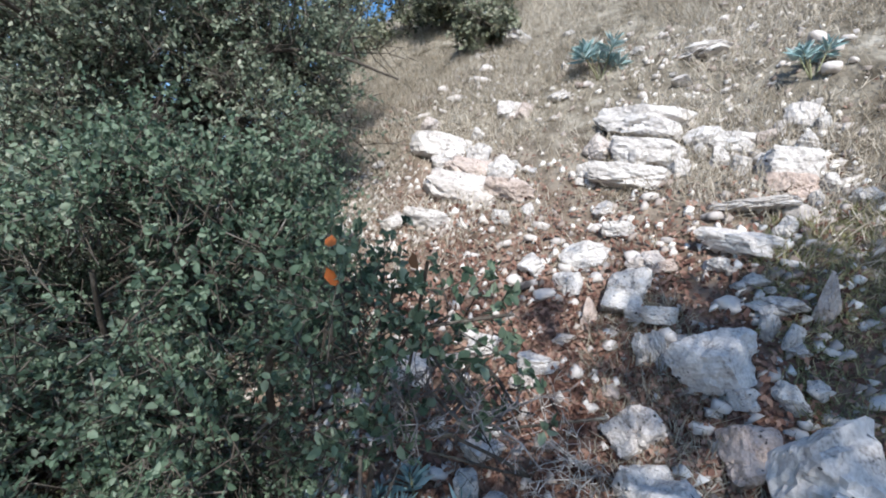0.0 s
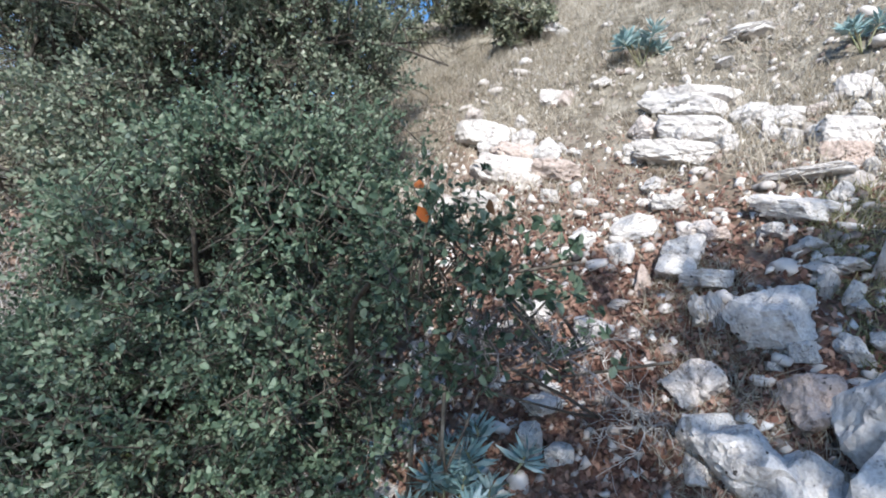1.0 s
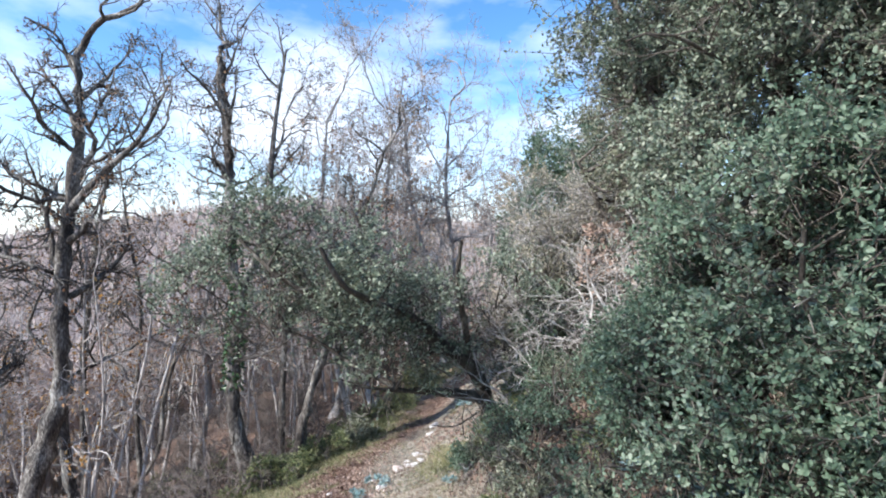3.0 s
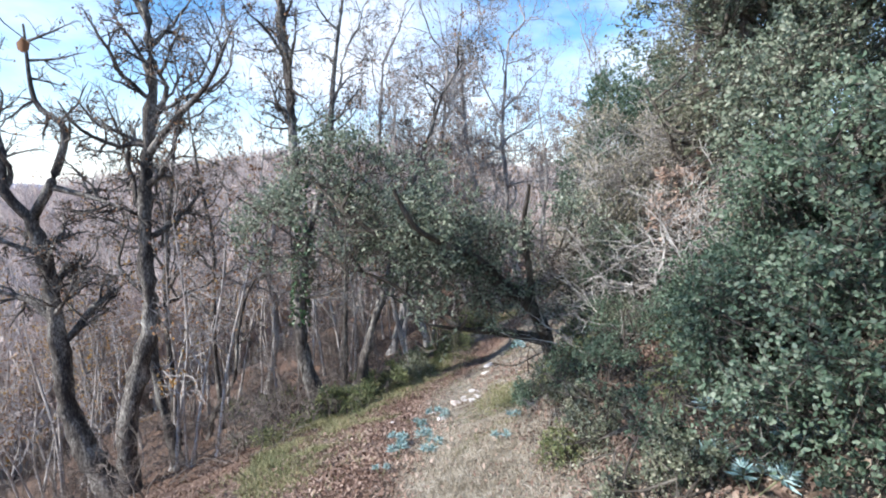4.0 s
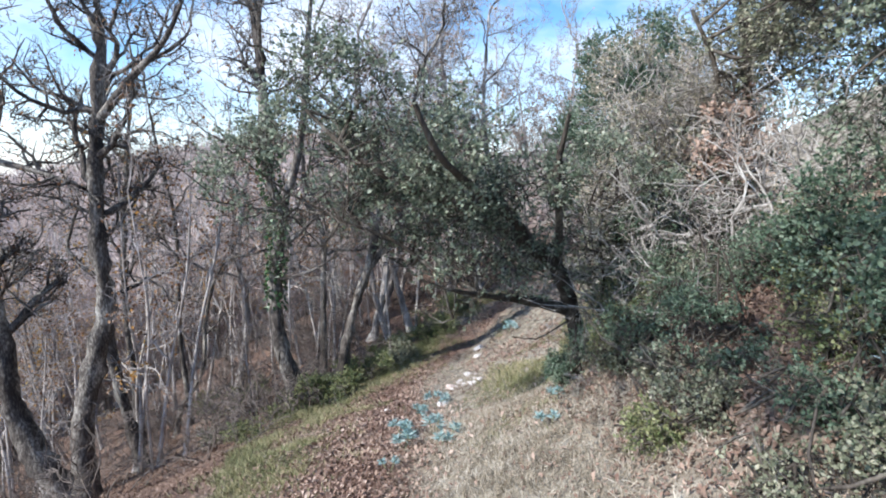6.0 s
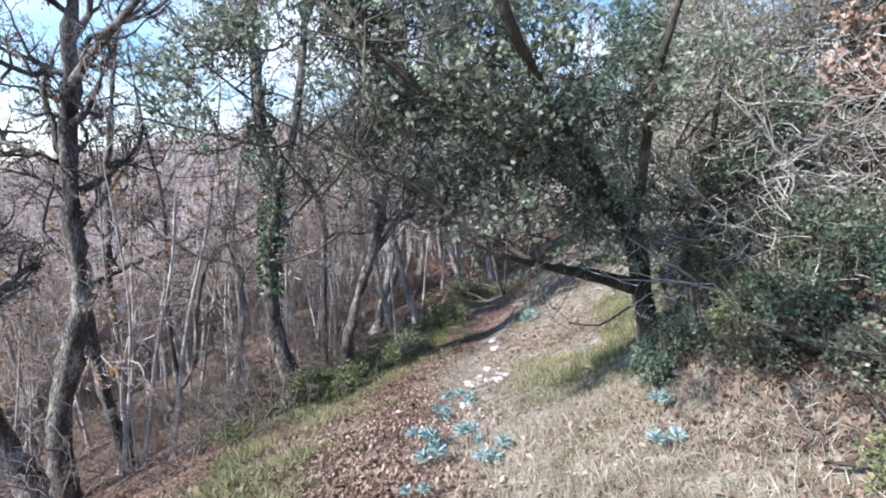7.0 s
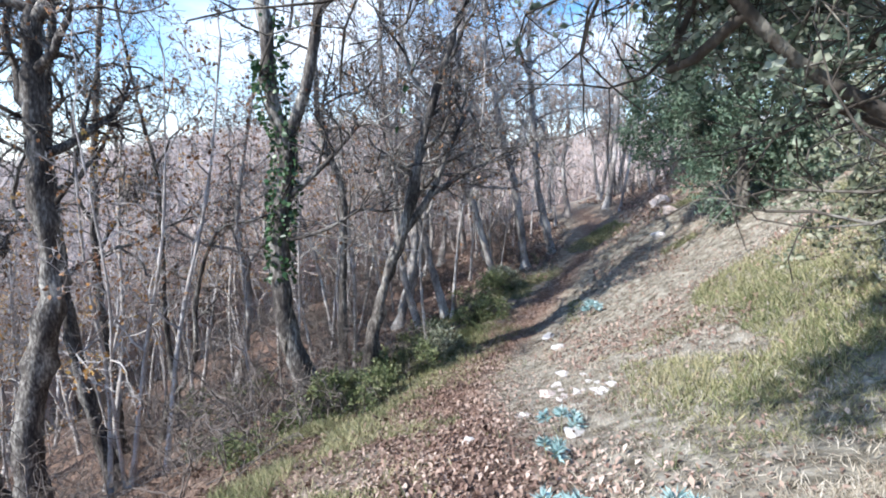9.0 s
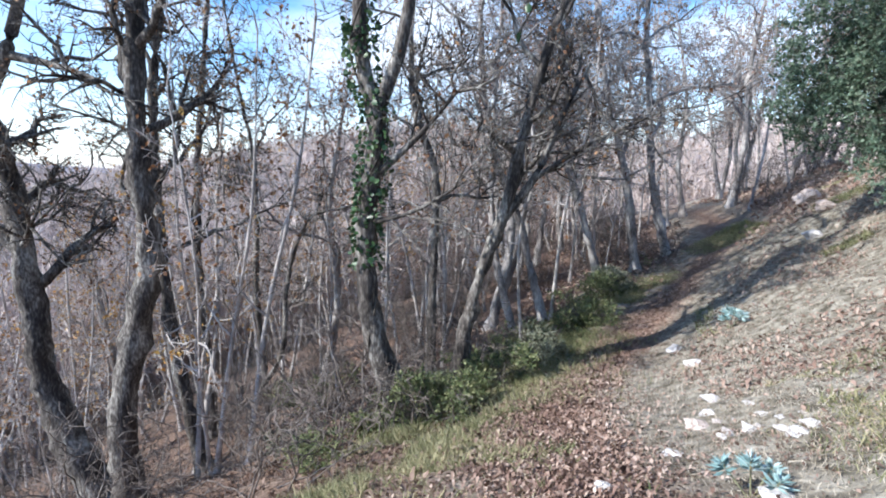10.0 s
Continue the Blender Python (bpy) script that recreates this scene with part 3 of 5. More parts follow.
def evergreen(name, label, category, stems, blobs, count, seed, each=12, twig=0.16, size=0.036, mat=None, gap=0.44, full=False, limbs=10, limb_r=0.02,
              keep=0.42, scale=2.6, group="", bark=None, shell=0.45, sprout=0.45):
    """An evergreen oak or bush: stems along given points, limbs into every lump of the crown, and leafy sprigs."""
    rng = np.random.default_rng(seed)
    bark = bark or M_BARK_DARK
    base = np.array(stems[0][0][0], float)
    tree = thing(name, tuple(base), label, category, group)
    joints = []
    for pts, ra, rb in stems:
        p = smooth_path(pts, 0.07)
        r = np.linspace(ra, rb, len(p)) * (1 + 0.35 * (value_noise(p, 8.0) - 0.5))
        v, f = tube(p, r, 10)
        v = v + (value_noise(v, 24.0) - 0.5)[:, None] * ra * 0.25
        link_mesh("trunk", v, f, bark, tree, smooth=True)
        joints += [(q, x) for q, x in zip(p[len(p) // 3:], r[len(p) // 3:])]
    where, fine = np.array([q for q, _ in joints]), []
    for k in range(limbs):
        b = blobs[k % len(blobs)]
        goal = np.array(b[:3]) + rng.normal(size=3) * np.array(b[3:]) * 0.45
        i = int(np.argmin(np.linalg.norm(where - goal, axis=1) + rng.random(len(where)) * 0.4))
        a = where[i]
        mid = (a + goal) / 2 + rng.normal(size=3) * 0.12
        q = smooth_path([a, mid, goal], 0.08)
        if not clear_of_path(q, 0.3).all():
            continue
        pieces = [(q, np.linspace(min(limb_r, joints[i][1]), 0.004, len(q)), 1)]
        for j in range(7):
            s = q[int(len(q) * (0.3 + 0.09 * j))]
            pieces += [(x, y, z + 2) for x, y, z in limb_paths(rng, s, unit(goal - a) * 0.5 + rng.normal(size=3), sprout, min(0.0045, sprout * 0.012), 1, kids=(4,), seg=min(0.09, sprout * 0.25), thin=min(0.0022, sprout * 0.008))
                       if clear_of_path(x, 0.3).all()]
        link_mesh("limb", *limb_mesh(pieces[:1]), bark, tree, smooth=True)
        fine += pieces[1:]
    at, out = crown_points(rng, blobs, count, gap, shell, scale)
    ok = clear_of_path(at, keep) & (at[:, 2] > ground_z(at[:, 0], at[:, 1]) + 0.02)
    at, out = at[ok], out[ok]
    lv, tw = sprigs(rng, at, out, each, twig, size, full)
    link_mesh("crown", *lv, mat or M_LEAF, tree)
    if fine:
        tw = join([tw, quads_to_tris(*limb_mesh(fine))])
    tagged(link_mesh("twigwork", *tw, bark, tree), kind="stuff")
    return tree


# the stout pair of oaks that share a root, down the slope
bare_oak([(-6.69, 9.7, -4.1), (-7.5, 9.7, -2.6), (-7.68, 9.7, -0.9), (-7.8, 9.7, 0.6), (-7.94, 9.6, 1.65)], 0.36, 0.24, 11,
         "crooked grey oak, leafless, on the falling slope", limbs=6, reach=2.4, first=0.6, leaves=700, group="oaks below the path",
         extra=[([(-7.94, 9.6, 1.65), (-7.42, 9.6, 2.53), (-7.18, 9.6, 3.39), (-7.69, 9.6, 3.92), (-7.79, 9.6, 5.3)], 0.13, 0.06),
                ([(-7.94, 9.6, 1.6), (-8.6, 9.5, 2.5), (-8.9, 9.5, 3.6), (-8.7, 9.4, 4.8)], 0.12, 0.05),
                ([(-7.6, 9.65, 2.3), (-6.7, 9.5, 2.1), (-5.9, 9.4, 1.85)], 0.10, 0.07),
                ([(-7.75, 9.7, -0.3), (-7.2, 9.4, 0.15)], 0.08, 0.05)])
bare_oak([(-6.51, 9.75, -4.1), (-6.38, 9.7, -2.45), (-6.15, 9.7, -1.55), (-5.82, 9.7, -0.4), (-5.76, 9.6, 1.3), (-5.68, 9.6, 2.6), (-5.46, 9.6, 4.1), (-5.5, 9.6, 5.7)],
         0.34, 0.15, 12, "tall kinked grey oak, leafless, sharing a root", limbs=10, reach=2.8, first=0.55, leaves=900, group="oaks below the path",
         extra=[([(-5.62, 9.6, 2.9), (-4.9, 9.4, 3.6), (-4.2, 9.2, 4.2), (-3.7, 9.1, 5.1)], 0.11, 0.04)])
bare_oak([(-6.1, 11.0, -4.2), (-6.5, 11.0, -2.2), (-6.6, 11.0, -0.8), (-6.64, 11.0, 0.6), (-6.55, 11.0, 2.1), (-6.2, 11.0, 3.8)], 0.20, 0.11, 13,
         "leaning grey oak, leafless, among thinner stems", limbs=9, reach=2.7, leaves=700, group="oaks below the path")
# the oak that ivy climbs, beside the path
IVY_TRUNK = [(-2.15, 9.1, -2.2), (-2.42, 9.1, -1.46), (-2.61, 9.1, -0.58), (-2.6, 9.1, 0.2), (-2.52, 9.1, 0.83), (-2.48, 9.1, 1.44), (-2.63, 9.1, 2.03), (-2.7, 9.1, 3.9), (-2.85, 9.1, 5.6)]
bare_oak(IVY_TRUNK, 0.24, 0.12, 14, "grey oak wrapped in green ivy, leaning off the path", limbs=6, reach=2.2, first=0.62, leaves=300,
                   group="oaks below the path",
         extra=[([(-2.48, 9.1, 1.40), (-2.32, 9.1, 1.79), (-2.17, 9.1, 2.25), (-2.0, 9.1, 3.2), (-1.9, 9.1, 4.4), (-1.7, 9.1, 5.8)], 0.11, 0.05),
                          ([(-2.6, 9.1, 0.25), (-2.3, 8.95, 0.30), (-1.95, 8.9, 0.42), (-1.45, 8.8, 0.72)], 0.045, 0.022),
                          ([(-2.5, 9.1, 0.75), (-2.0, 9.1, 1.2), (-1.5, 9.1, 1.75)], 0.06, 0.035)])
bare_oak([(-1.7, 10.0, -2.1), (-1.54, 10.0, -1.3), (-1.36, 10.0, -0.52), (-1.12, 10.0, 0.14), (-0.99, 10.0, 0.64), (-0.84, 10.0, 1.4), (-0.66, 10.0, 2.06), (-0.3, 10.0, 3.2)],
         0.19, 0.09, 15, "slanting brown oak, leafless, at the path's edge", limbs=7, reach=2.2, first=0.55, leaves=320, group="oaks below the path",
         extra=[([(-1.09, 10.0, 0.22), (-0.69, 10.0, 0.79), (-0.41, 10.0, 1.47), (-0.1, 10.0, 2.1)], 0.09, 0.05),
                ([(-0.7, 10.0, 0.75), (0.0, 9.9, 1.2), (0.9, 9.8, 1.6)], 0.05, 0.025)])
bare_oak([(-2.15, 10.8, -2.4), (-2.11, 10.8, -0.97), (-2.08, 10.8, -0.1), (-2.08, 10.8, 0.86), (-2.37, 10.8, 1.65), (-2.42, 10.8, 2.57), (-2.37, 10.8, 3.9)], 0.13, 0.07, 16,
         "slender grey oak, leafless, behind the ivy", limbs=6, leaves=260, group="oaks below the path")
bare_oak([(-5.94, 13.0, -4.2), (-6.09, 13.0, -1.65), (-6.0, 13.0, 0.0), (-6.05, 13.0, 1.3), (-6.24, 13.0, 2.3), (-6.5, 13.0, 4.2)], 0.12, 0.06, 17,
         "thin dark oak, leafless, down the slope", limbs=6, leaves=260, group="oaks below the path")
bare_oak([(-7.2, 13.0, -4.8), (-7.34, 13.0, -1.2), (-7.25, 13.0, 0.5), (-7.09, 13.0, 2.0), (-6.75, 13.0, 4.4)], 0.17, 0.09, 18,
         "straight grey oak, leafless, down the slope", limbs=7, leaves=300, group="oaks below the path", leaf_mat=M_AUTUMN)
bare_oak([(-6.26, 12.8, -4.5), (-6.09, 12.8, -3.8), (-5.49, 12.8, -2.75), (-5.33, 12.8, -1.34), (-4.86, 12.8, -0.1), (-4.12, 12.8, 0.16)], 0.11, 0.06, 19,
         "stunted oak with a bent, bare stem", limbs=4, reach=1.2, first=0.5, leaves=80, group="oaks below the path")
for k, (pts, r0) in enumerate((
        ([(1.85, 15.1, -1.2), (1.56, 15.1, 0.58), (1.17, 15.1, 2.15), (0.79, 15.1, 3.79), (0.6, 15.0, 6.2)], 0.16),
        ([(2.78, 16.0, -1.1), (2.34, 16.0, 0.7), (2.16, 16.0, 2.51), (1.98, 16.0, 4.25), (2.1, 16.0, 6.8)], 0.17),
        ([(0.99, 14.5, -1.5), (0.54, 14.5, 0.0), (0.12, 14.5, 1.4), (0.05, 14.5, 3.2), (0.2, 14.5, 5.8)], 0.14),
        ([(-0.29, 13.3, -2.1), (-0.61, 13.3, -0.83), (-0.85, 13.3, 0.05), (-1.37, 13.3, 1.43), (-1.61, 13.3, 3.3), (-1.5, 13.3, 5.6)], 0.14),
        ([(-0.85, 13.2, -2.1), (-1.21, 13.2, -0.94), (-1.35, 13.2, 0.6), (-1.3, 13.2, 2.4), (-1.2, 13.2, 4.2)], 0.11))):
    bare_oak(pts, r0, r0 * 0.5, 30 + k, "grey oak with pale lichen, leafless, beside the path", limbs=11, reach=3.0, first=0.34, leaves=1300, group="oaks along the path", leaf_size=0.05, mat=M_BARK_GREY, leaf_mat=M_RUSSET)

# fuller oaks of the wood behind, built once each and set out several times
FULL = []
for k in range(4):
    r = random.Random(90 + k)
    x0, y0 = (-9.8, -4.4, -3.2, 4.6)[k], (13.6, 16.4, 21.0, 20.5)[k]
    z0, h = gz1(x0, y0), r.uniform(4.6, 6.0)
    FULL.append(bare_oak([(x0, y0, z0), (x0 - 0.25, y0 + 0.1, z0 + h * 0.3), (x0 - 0.2, y0 - 0.1, z0 + h * 0.6), (x0 - 0.55, y0, z0 + h)], r.uniform(0.13, 0.18), 0.07, 95 + k,
                         "grey oak of the wood, leafless but for scattered brown leaves", limbs=10, reach=2.7, first=0.38, leaves=1300, group="oaks of the wood", leaf_size=0.06, kids=(6, 5, 3), mat=M_BARK_GREY, leaf_mat=M_RUSSET if k else M_AUTUMN))
r = random.Random(23)
for k in range(37):
    # the last four are added out of view, to shade the wood floor
    if k >= 33:
        x, y = r.uniform(-16, -9), r.uniform(-5, 3.5)
    elif k >= 30:
        y = r.uniform(18, 27)
        x = float(np.interp(y, _ys, TRAIL_X)) + r.uniform(-3, 3.5)
    elif k < 22:
        y = r.uniform(13.5, 30)
        x = float(np.interp(y, _ys, TRAIL_X)) - r.uniform(2.2, 1.0 * y)
    else:
        y = r.uniform(17.5, 27)
        x = float(np.interp(y, _ys, TRAIL_X)) + r.uniform(0.8, 5.5)
    copy_thing(FULL[k % 4], pose(x, y, gz1(x, y), r.uniform(-4, 4), r.uniform(-8, 3), r.uniform(0, 360)) @ Matrix.Scale(r.uniform(0.8, 1.2), 4))


def ivy(trunk):
    rng = np.random.default_rng(41)
    p = smooth_path(trunk, 0.05)
    z = p[:, 2]
    p = p[(z > -0.3) & (z < 2.9)]
    n = 1100
    i = rng.integers(0, len(p), n)
    ang, rad = rng.random(n) * 6.283, 0.12 + 0.10 * rng.random(n) * (0.3 + value_noise(p[i], 1.8))
    o = np.stack([np.cos(ang), np.sin(ang), np.zeros(n)], -1)
    at = p[i] + o * rad[:, None]
    keep = value_noise(at, 2.4) > 0.42
    at, o = at[keep], o[keep]
    plant = thing("ivy", (-2.15, 9.1, gz1(-2.15, 9.1)), "green ivy climbing a grey oak trunk", "climbing plant")
    link_mesh("leaves", *leaf_mesh(at, o * 0.5 + rng.normal(size=at.shape) * 0.6 + np.array([0, 0, -0.4]), 0.06 * (0.6 + 0.7 * rng.random(len(at))), rng, 0.42, 0.08, True), M_IVY, plant)
    q = smooth_path(trunk, 0.06)
    q = q[(q[:, 2] < 3.0)]
    t = np.arange(len(q)) * 0.22
    q = q + np.stack([np.cos(t), np.sin(t), 0 * t], -1) * 0.12
    link_mesh("stem", *tube(q, np.full(len(q), 0.012), 5), M_BARK_DARK, plant)


ivy(IVY_TRUNK)

# thin poles that fill the wood below the path: six kinds, each set out many times
POLES = []
for k in range(6):
    r = random.Random(60 + k)
    x0, y0 = -9.5 + 1.7 * k, 15.0 + 1.1 * (k % 3)
    lean, h = r.uniform(-0.9, 0.1), r.uniform(5.5, 8.0)
    z0 = gz1(x0, y0)
    pts = [(x0, y0, z0), (x0 + lean * 0.5 + r.uniform(-0.2, 0.2), y0 + r.uniform(-0.2, 0.2), z0 + h * 0.33),
           (x0 + lean * 0.8 + r.uniform(-0.2, 0.2), y0, z0 + h * 0.66), (x0 + lean + r.uniform(-0.3, 0.3), y0, z0 + h)]
    POLES.append(bare_oak(pts, r.uniform(0.05, 0.085), 0.03, 70 + k, "thin grey oak stem, leafless, in dense wood", limbs=6, reach=1.7, first=0.35, depth=2,
                          leaves=260, mat=M_THIN, group="thin stems of the wood", leaf_mat=M_AUTUMN if k in (2, 4) else M_DRY, kids=(5, 4), leaf_size=0.07))
r = random.Random(7)
placed = 0
while placed < 185:
    y = 10.2 + 30 * r.random() ** 1.5
    x = r.uniform(-1.3 * y + 2, 0.35 * y - 3.2)
    if placed >= 150:
        y = r.uniform(15.5, 26)
        x = r.uniform(0.2, 8.5)
    p_off = float(path_off(np.array(x), np.array(y)))
    if abs(p_off) < (1.9 if y < 11 else 1.2 if y < 17.5 else 0.8) or (placed < 140 and (trail_off(x, y) > -1.3 or (y < 11 and x > -4))):
        continue
    src = POLES[r.randrange(6)]
    m = pose(x, y, gz1(x, y), r.uniform(-7, 7), r.uniform(-13, 4), r.uniform(0, 360)) @ Matrix.Scale(r.uniform(0.55, 1.15), 4)
    c = copy_thing(src, m)
    c.scale = (m.to_scale())
    placed += 1


def far_woods():
    """The leafless wood that covers the farther slopes: many upright, forking strokes."""
    rng = np.random.default_rng(77)
    n = 26000
    r = 24 + 200 * rng.random(n) ** 1.45
    az = np.radians(rng.uniform(-40, 78, n))
    x, y = -r * np.sin(az), 5 + r * np.cos(az)
    ok = (trail_off(x, y) < -3.0) | (r > 45)
    x, y, r = x[ok], y[ok], r[ok]
    n = len(x)
    base = np.stack([x, y, ground_z(x, y)], -1)
    h = 4.0 + 4.5 * rng.random(n)
    lean = unit(rng.normal(size=(n, 3)) * np.array([0.14, 0.14, 0]) + np.array([-0.05, 0, 1.0]))
    vs, fs, total = [], [], 0
    for k in range(16):
        frac = 0.0 if k == 0 else 0.12 + 0.78 * rng.random(n)
        a = base + lean * (h * frac)[:, None] if k else base
        d = unit(rng.normal(size=(n, 3)) * (0.02 if k == 0 else 0.6) + lean)
        b = a + d * (h if k == 0 else h * 0.36 * (0.4 + rng.random(n)))[:, None]
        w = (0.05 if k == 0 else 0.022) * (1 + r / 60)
        s = unit(np.cross(d, rng.normal(size=(n, 3)))) * w[:, None]
        vs.append(np.stack([a + s, a - s, b], 1).reshape(-1, 3))
        fs.append(np.arange(n * 3).reshape(-1, 3) + total)
        total += n * 3
    ob = link_mesh("far_woods", np.concatenate(vs), np.concatenate(fs), M_FAR_HAZED)
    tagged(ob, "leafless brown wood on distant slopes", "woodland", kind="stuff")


far_woods()

# ---------------------------------------------------------------- evergreens by the path
# the oak that arches over the path
evergreen("evergreen_oak", "dark evergreen oak arching low over the footpath", "tree",
          [([(1.14, 4.46, gz1(1.14, 4.46) - 0.06), (1.10, 4.47, 0.66), (1.03, 4.44, 0.88), (0.93, 4.30, 1.11), (0.80, 4.15, 1.28), (0.62, 4.02, 1.43)], 0.070, 0.052),
           ([(1.03, 4.44, 0.87), (0.80, 4.34, 0.95), (0.50, 4.14, 1.04), (0.25, 3.92, 1.12), (0.02, 3.72, 1.20), (-0.22, 3.62, 1.30)], 0.052, 0.004),
           ([(0.63, 4.03, 1.42), (0.35, 4.04, 1.60), (0.03, 3.82, 1.74), (-0.27, 3.52, 1.86), (-0.6, 3.42, 2.06), (-0.85, 3.45, 2.3)], 0.046, 0.010),
           ([(0.64, 4.03, 1.41), (0.36, 3.74, 1.70), (0.10, 3.38, 1.86), (-0.12, 3.02, 2.02), (-0.25, 2.9, 2.25)], 0.042, 0.012),
           ([(0.84, 4.20, 1.24), (0.76, 3.95, 1.62), (0.66, 3.68, 1.98), (0.66, 3.5, 2.3)], 0.036, 0.012),
           ([(0.28, 4.0, 1.62), (0.0, 4.1, 1.95), (-0.2, 4.2, 2.3)], 0.018, 0.007),
           ([(0.24, 3.92, 1.12), (-0.10, 3.95, 1.30), (-0.40, 3.9, 1.52), (-0.72, 3.8, 1.66), (-1.1, 3.8, 1.86)], 0.018, 0.005),
           ([(1.07, 4.46, 0.80), (0.93, 4.42, 0.74), (0.72, 4.32, 0.67), (0.52, 4.30, 0.70)], 0.010, 0.004),
           ([(1.45, 4.50, gz1(1.45, 4.50) - 0.05), (1.42, 4.42, 1.15), (1.30, 4.25, 1.6), (1.2, 4.05, 2.05)], 0.034, 0.012),
           ([(1.22, 4.42, gz1(1.22, 4.42) - 0.04), (1.24, 4.3, 1.05), (1.16, 4.2, 1.45), (1.12, 4.1, 1.7)], 0.016, 0.006)],
          [(-0.42, 3.45, 1.98, 0.44, 0.36, 0.30), (0.06, 3.45, 2.00, 0.44, 0.36, 0.28), (-0.05, 3.75, 1.50, 0.55, 0.45, 0.26), (0.50, 3.68, 1.90, 0.34, 0.34, 0.26),
           (-0.62, 3.75, 1.68, 0.46, 0.45, 0.30), (1.0, 3.9, 1.90, 0.40, 0.42, 0.30), (0.12, 3.75, 1.24, 0.36, 0.32, 0.14), (1.25, 4.0, 2.1, 0.36, 0.4, 0.34),
           (-0.35, 4.3, 1.85, 0.5, 0.42, 0.32), (0.25, 4.45, 1.75, 0.5, 0.42, 0.30), (-0.92, 3.55, 2.06, 0.38, 0.4, 0.28), (0.70, 4.35, 1.55, 0.38, 0.36, 0.26),
           (-0.55, 4.0, 1.36, 0.34, 0.34, 0.16), (0.88, 4.25, 1.34, 0.34, 0.30, 0.20), (0.48, 4.05, 1.30, 0.34, 0.30, 0.14), (-1.22, 3.75, 1.95, 0.30, 0.36, 0.26),
           (1.45, 4.15, 1.62, 0.36, 0.34, 0.30), (-0.72, 3.42, 2.42, 0.34, 0.34, 0.24), (-1.05, 3.9, 1.62, 0.30, 0.34, 0.22), (-0.30, 3.6, 2.34, 0.34, 0.34, 0.20)],
          3100, 101, each=13, twig=0.15, size=0.026, limbs=36, limb_r=0.014, gap=0.60, scale=4.2, keep=0.9, mat=M_LEAF_LIT)
# the low bush close by the start
evergreen("evergreen_bush", "low holly-leaved evergreen bush with grey twigs", "bush",
          [([(1.55, 0.95, gz1(1.55, 0.95) - 0.05), (1.42, 0.85, 1.85), (1.28, 0.75, 2.1), (1.15, 0.6, 2.2)], 0.014, 0.005),
           ([(1.55, 1.2, gz1(1.55, 1.2) - 0.05), (1.40, 1.2, 1.8), (1.25, 1.2, 2.1), (1.15, 1.1, 2.3)], 0.014, 0.005)],
          [(1.38, 1.15, 2.22, 0.40, 0.42, 0.38), (1.22, 1.45, 1.75, 0.36, 0.45, 0.33), (1.27, 0.82, 1.98, 0.20, 0.20, 0.25), (1.28, 1.95, 1.66, 0.30, 0.36, 0.24),
           (1.50, 1.6, 2.1, 0.4, 0.5, 0.45), (1.68, 1.30, 2.5, 0.34, 0.34, 0.34), (1.50, 2.35, 1.75, 0.30, 0.36, 0.28), (1.25, 0.54, 2.22, 0.13, 0.12, 0.11), (1.27, 0.30, 2.12, 0.10, 0.10, 0.06), (1.33, 0.18, 2.08, 0.08, 0.10, 0.035), (1.2, 1.1, 1.55, 0.3, 0.4, 0.25)],
          7600, 102, each=14, twig=0.13, size=0.0175, full=True, limbs=5, limb_r=0.004, sprout=0.16, keep=0.62, gap=0.58, scale=6.0)
# leafy sprays of the same kind that lean out over the stones
for k, (x, y, z, blobs) in enumerate(((1.50, 0.66, 1.50, [(1.40, 0.40, 2.22, 0.13, 0.11, 0.11), (1.34, 0.48, 2.25, 0.10, 0.10, 0.11), (1.47, 0.33, 2.19, 0.08, 0.08, 0.10), (1.32, 0.46, 2.12, 0.10, 0.09, 0.08)]),
                                      (1.47, 0.72, 1.50, [(1.36, 0.40, 2.04, 0.12, 0.10, 0.05), (1.48, 0.28, 2.03, 0.09, 0.10, 0.035), (1.30, 0.52, 2.00, 0.12, 0.10, 0.07), (1.56, 0.14, 2.02, 0.06, 0.07, 0.025)]))):
    g = gz1(x, y)
    evergreen("evergreen_bush", "holly-leaved evergreen spray leaning over the stones", "bush",
              [([(x, y, g - 0.04), (x - 0.06, y - 0.06, g + 0.25), (1.42, 0.54, blobs[0][2] - 0.10), blobs[0][:3]], 0.008, 0.003)],
              blobs, 44 - 16 * k, 131 + k, each=9, twig=0.08, size=0.026, full=True, limbs=4, limb_r=0.003, keep=0.5, gap=0.2, sprout=0.09)
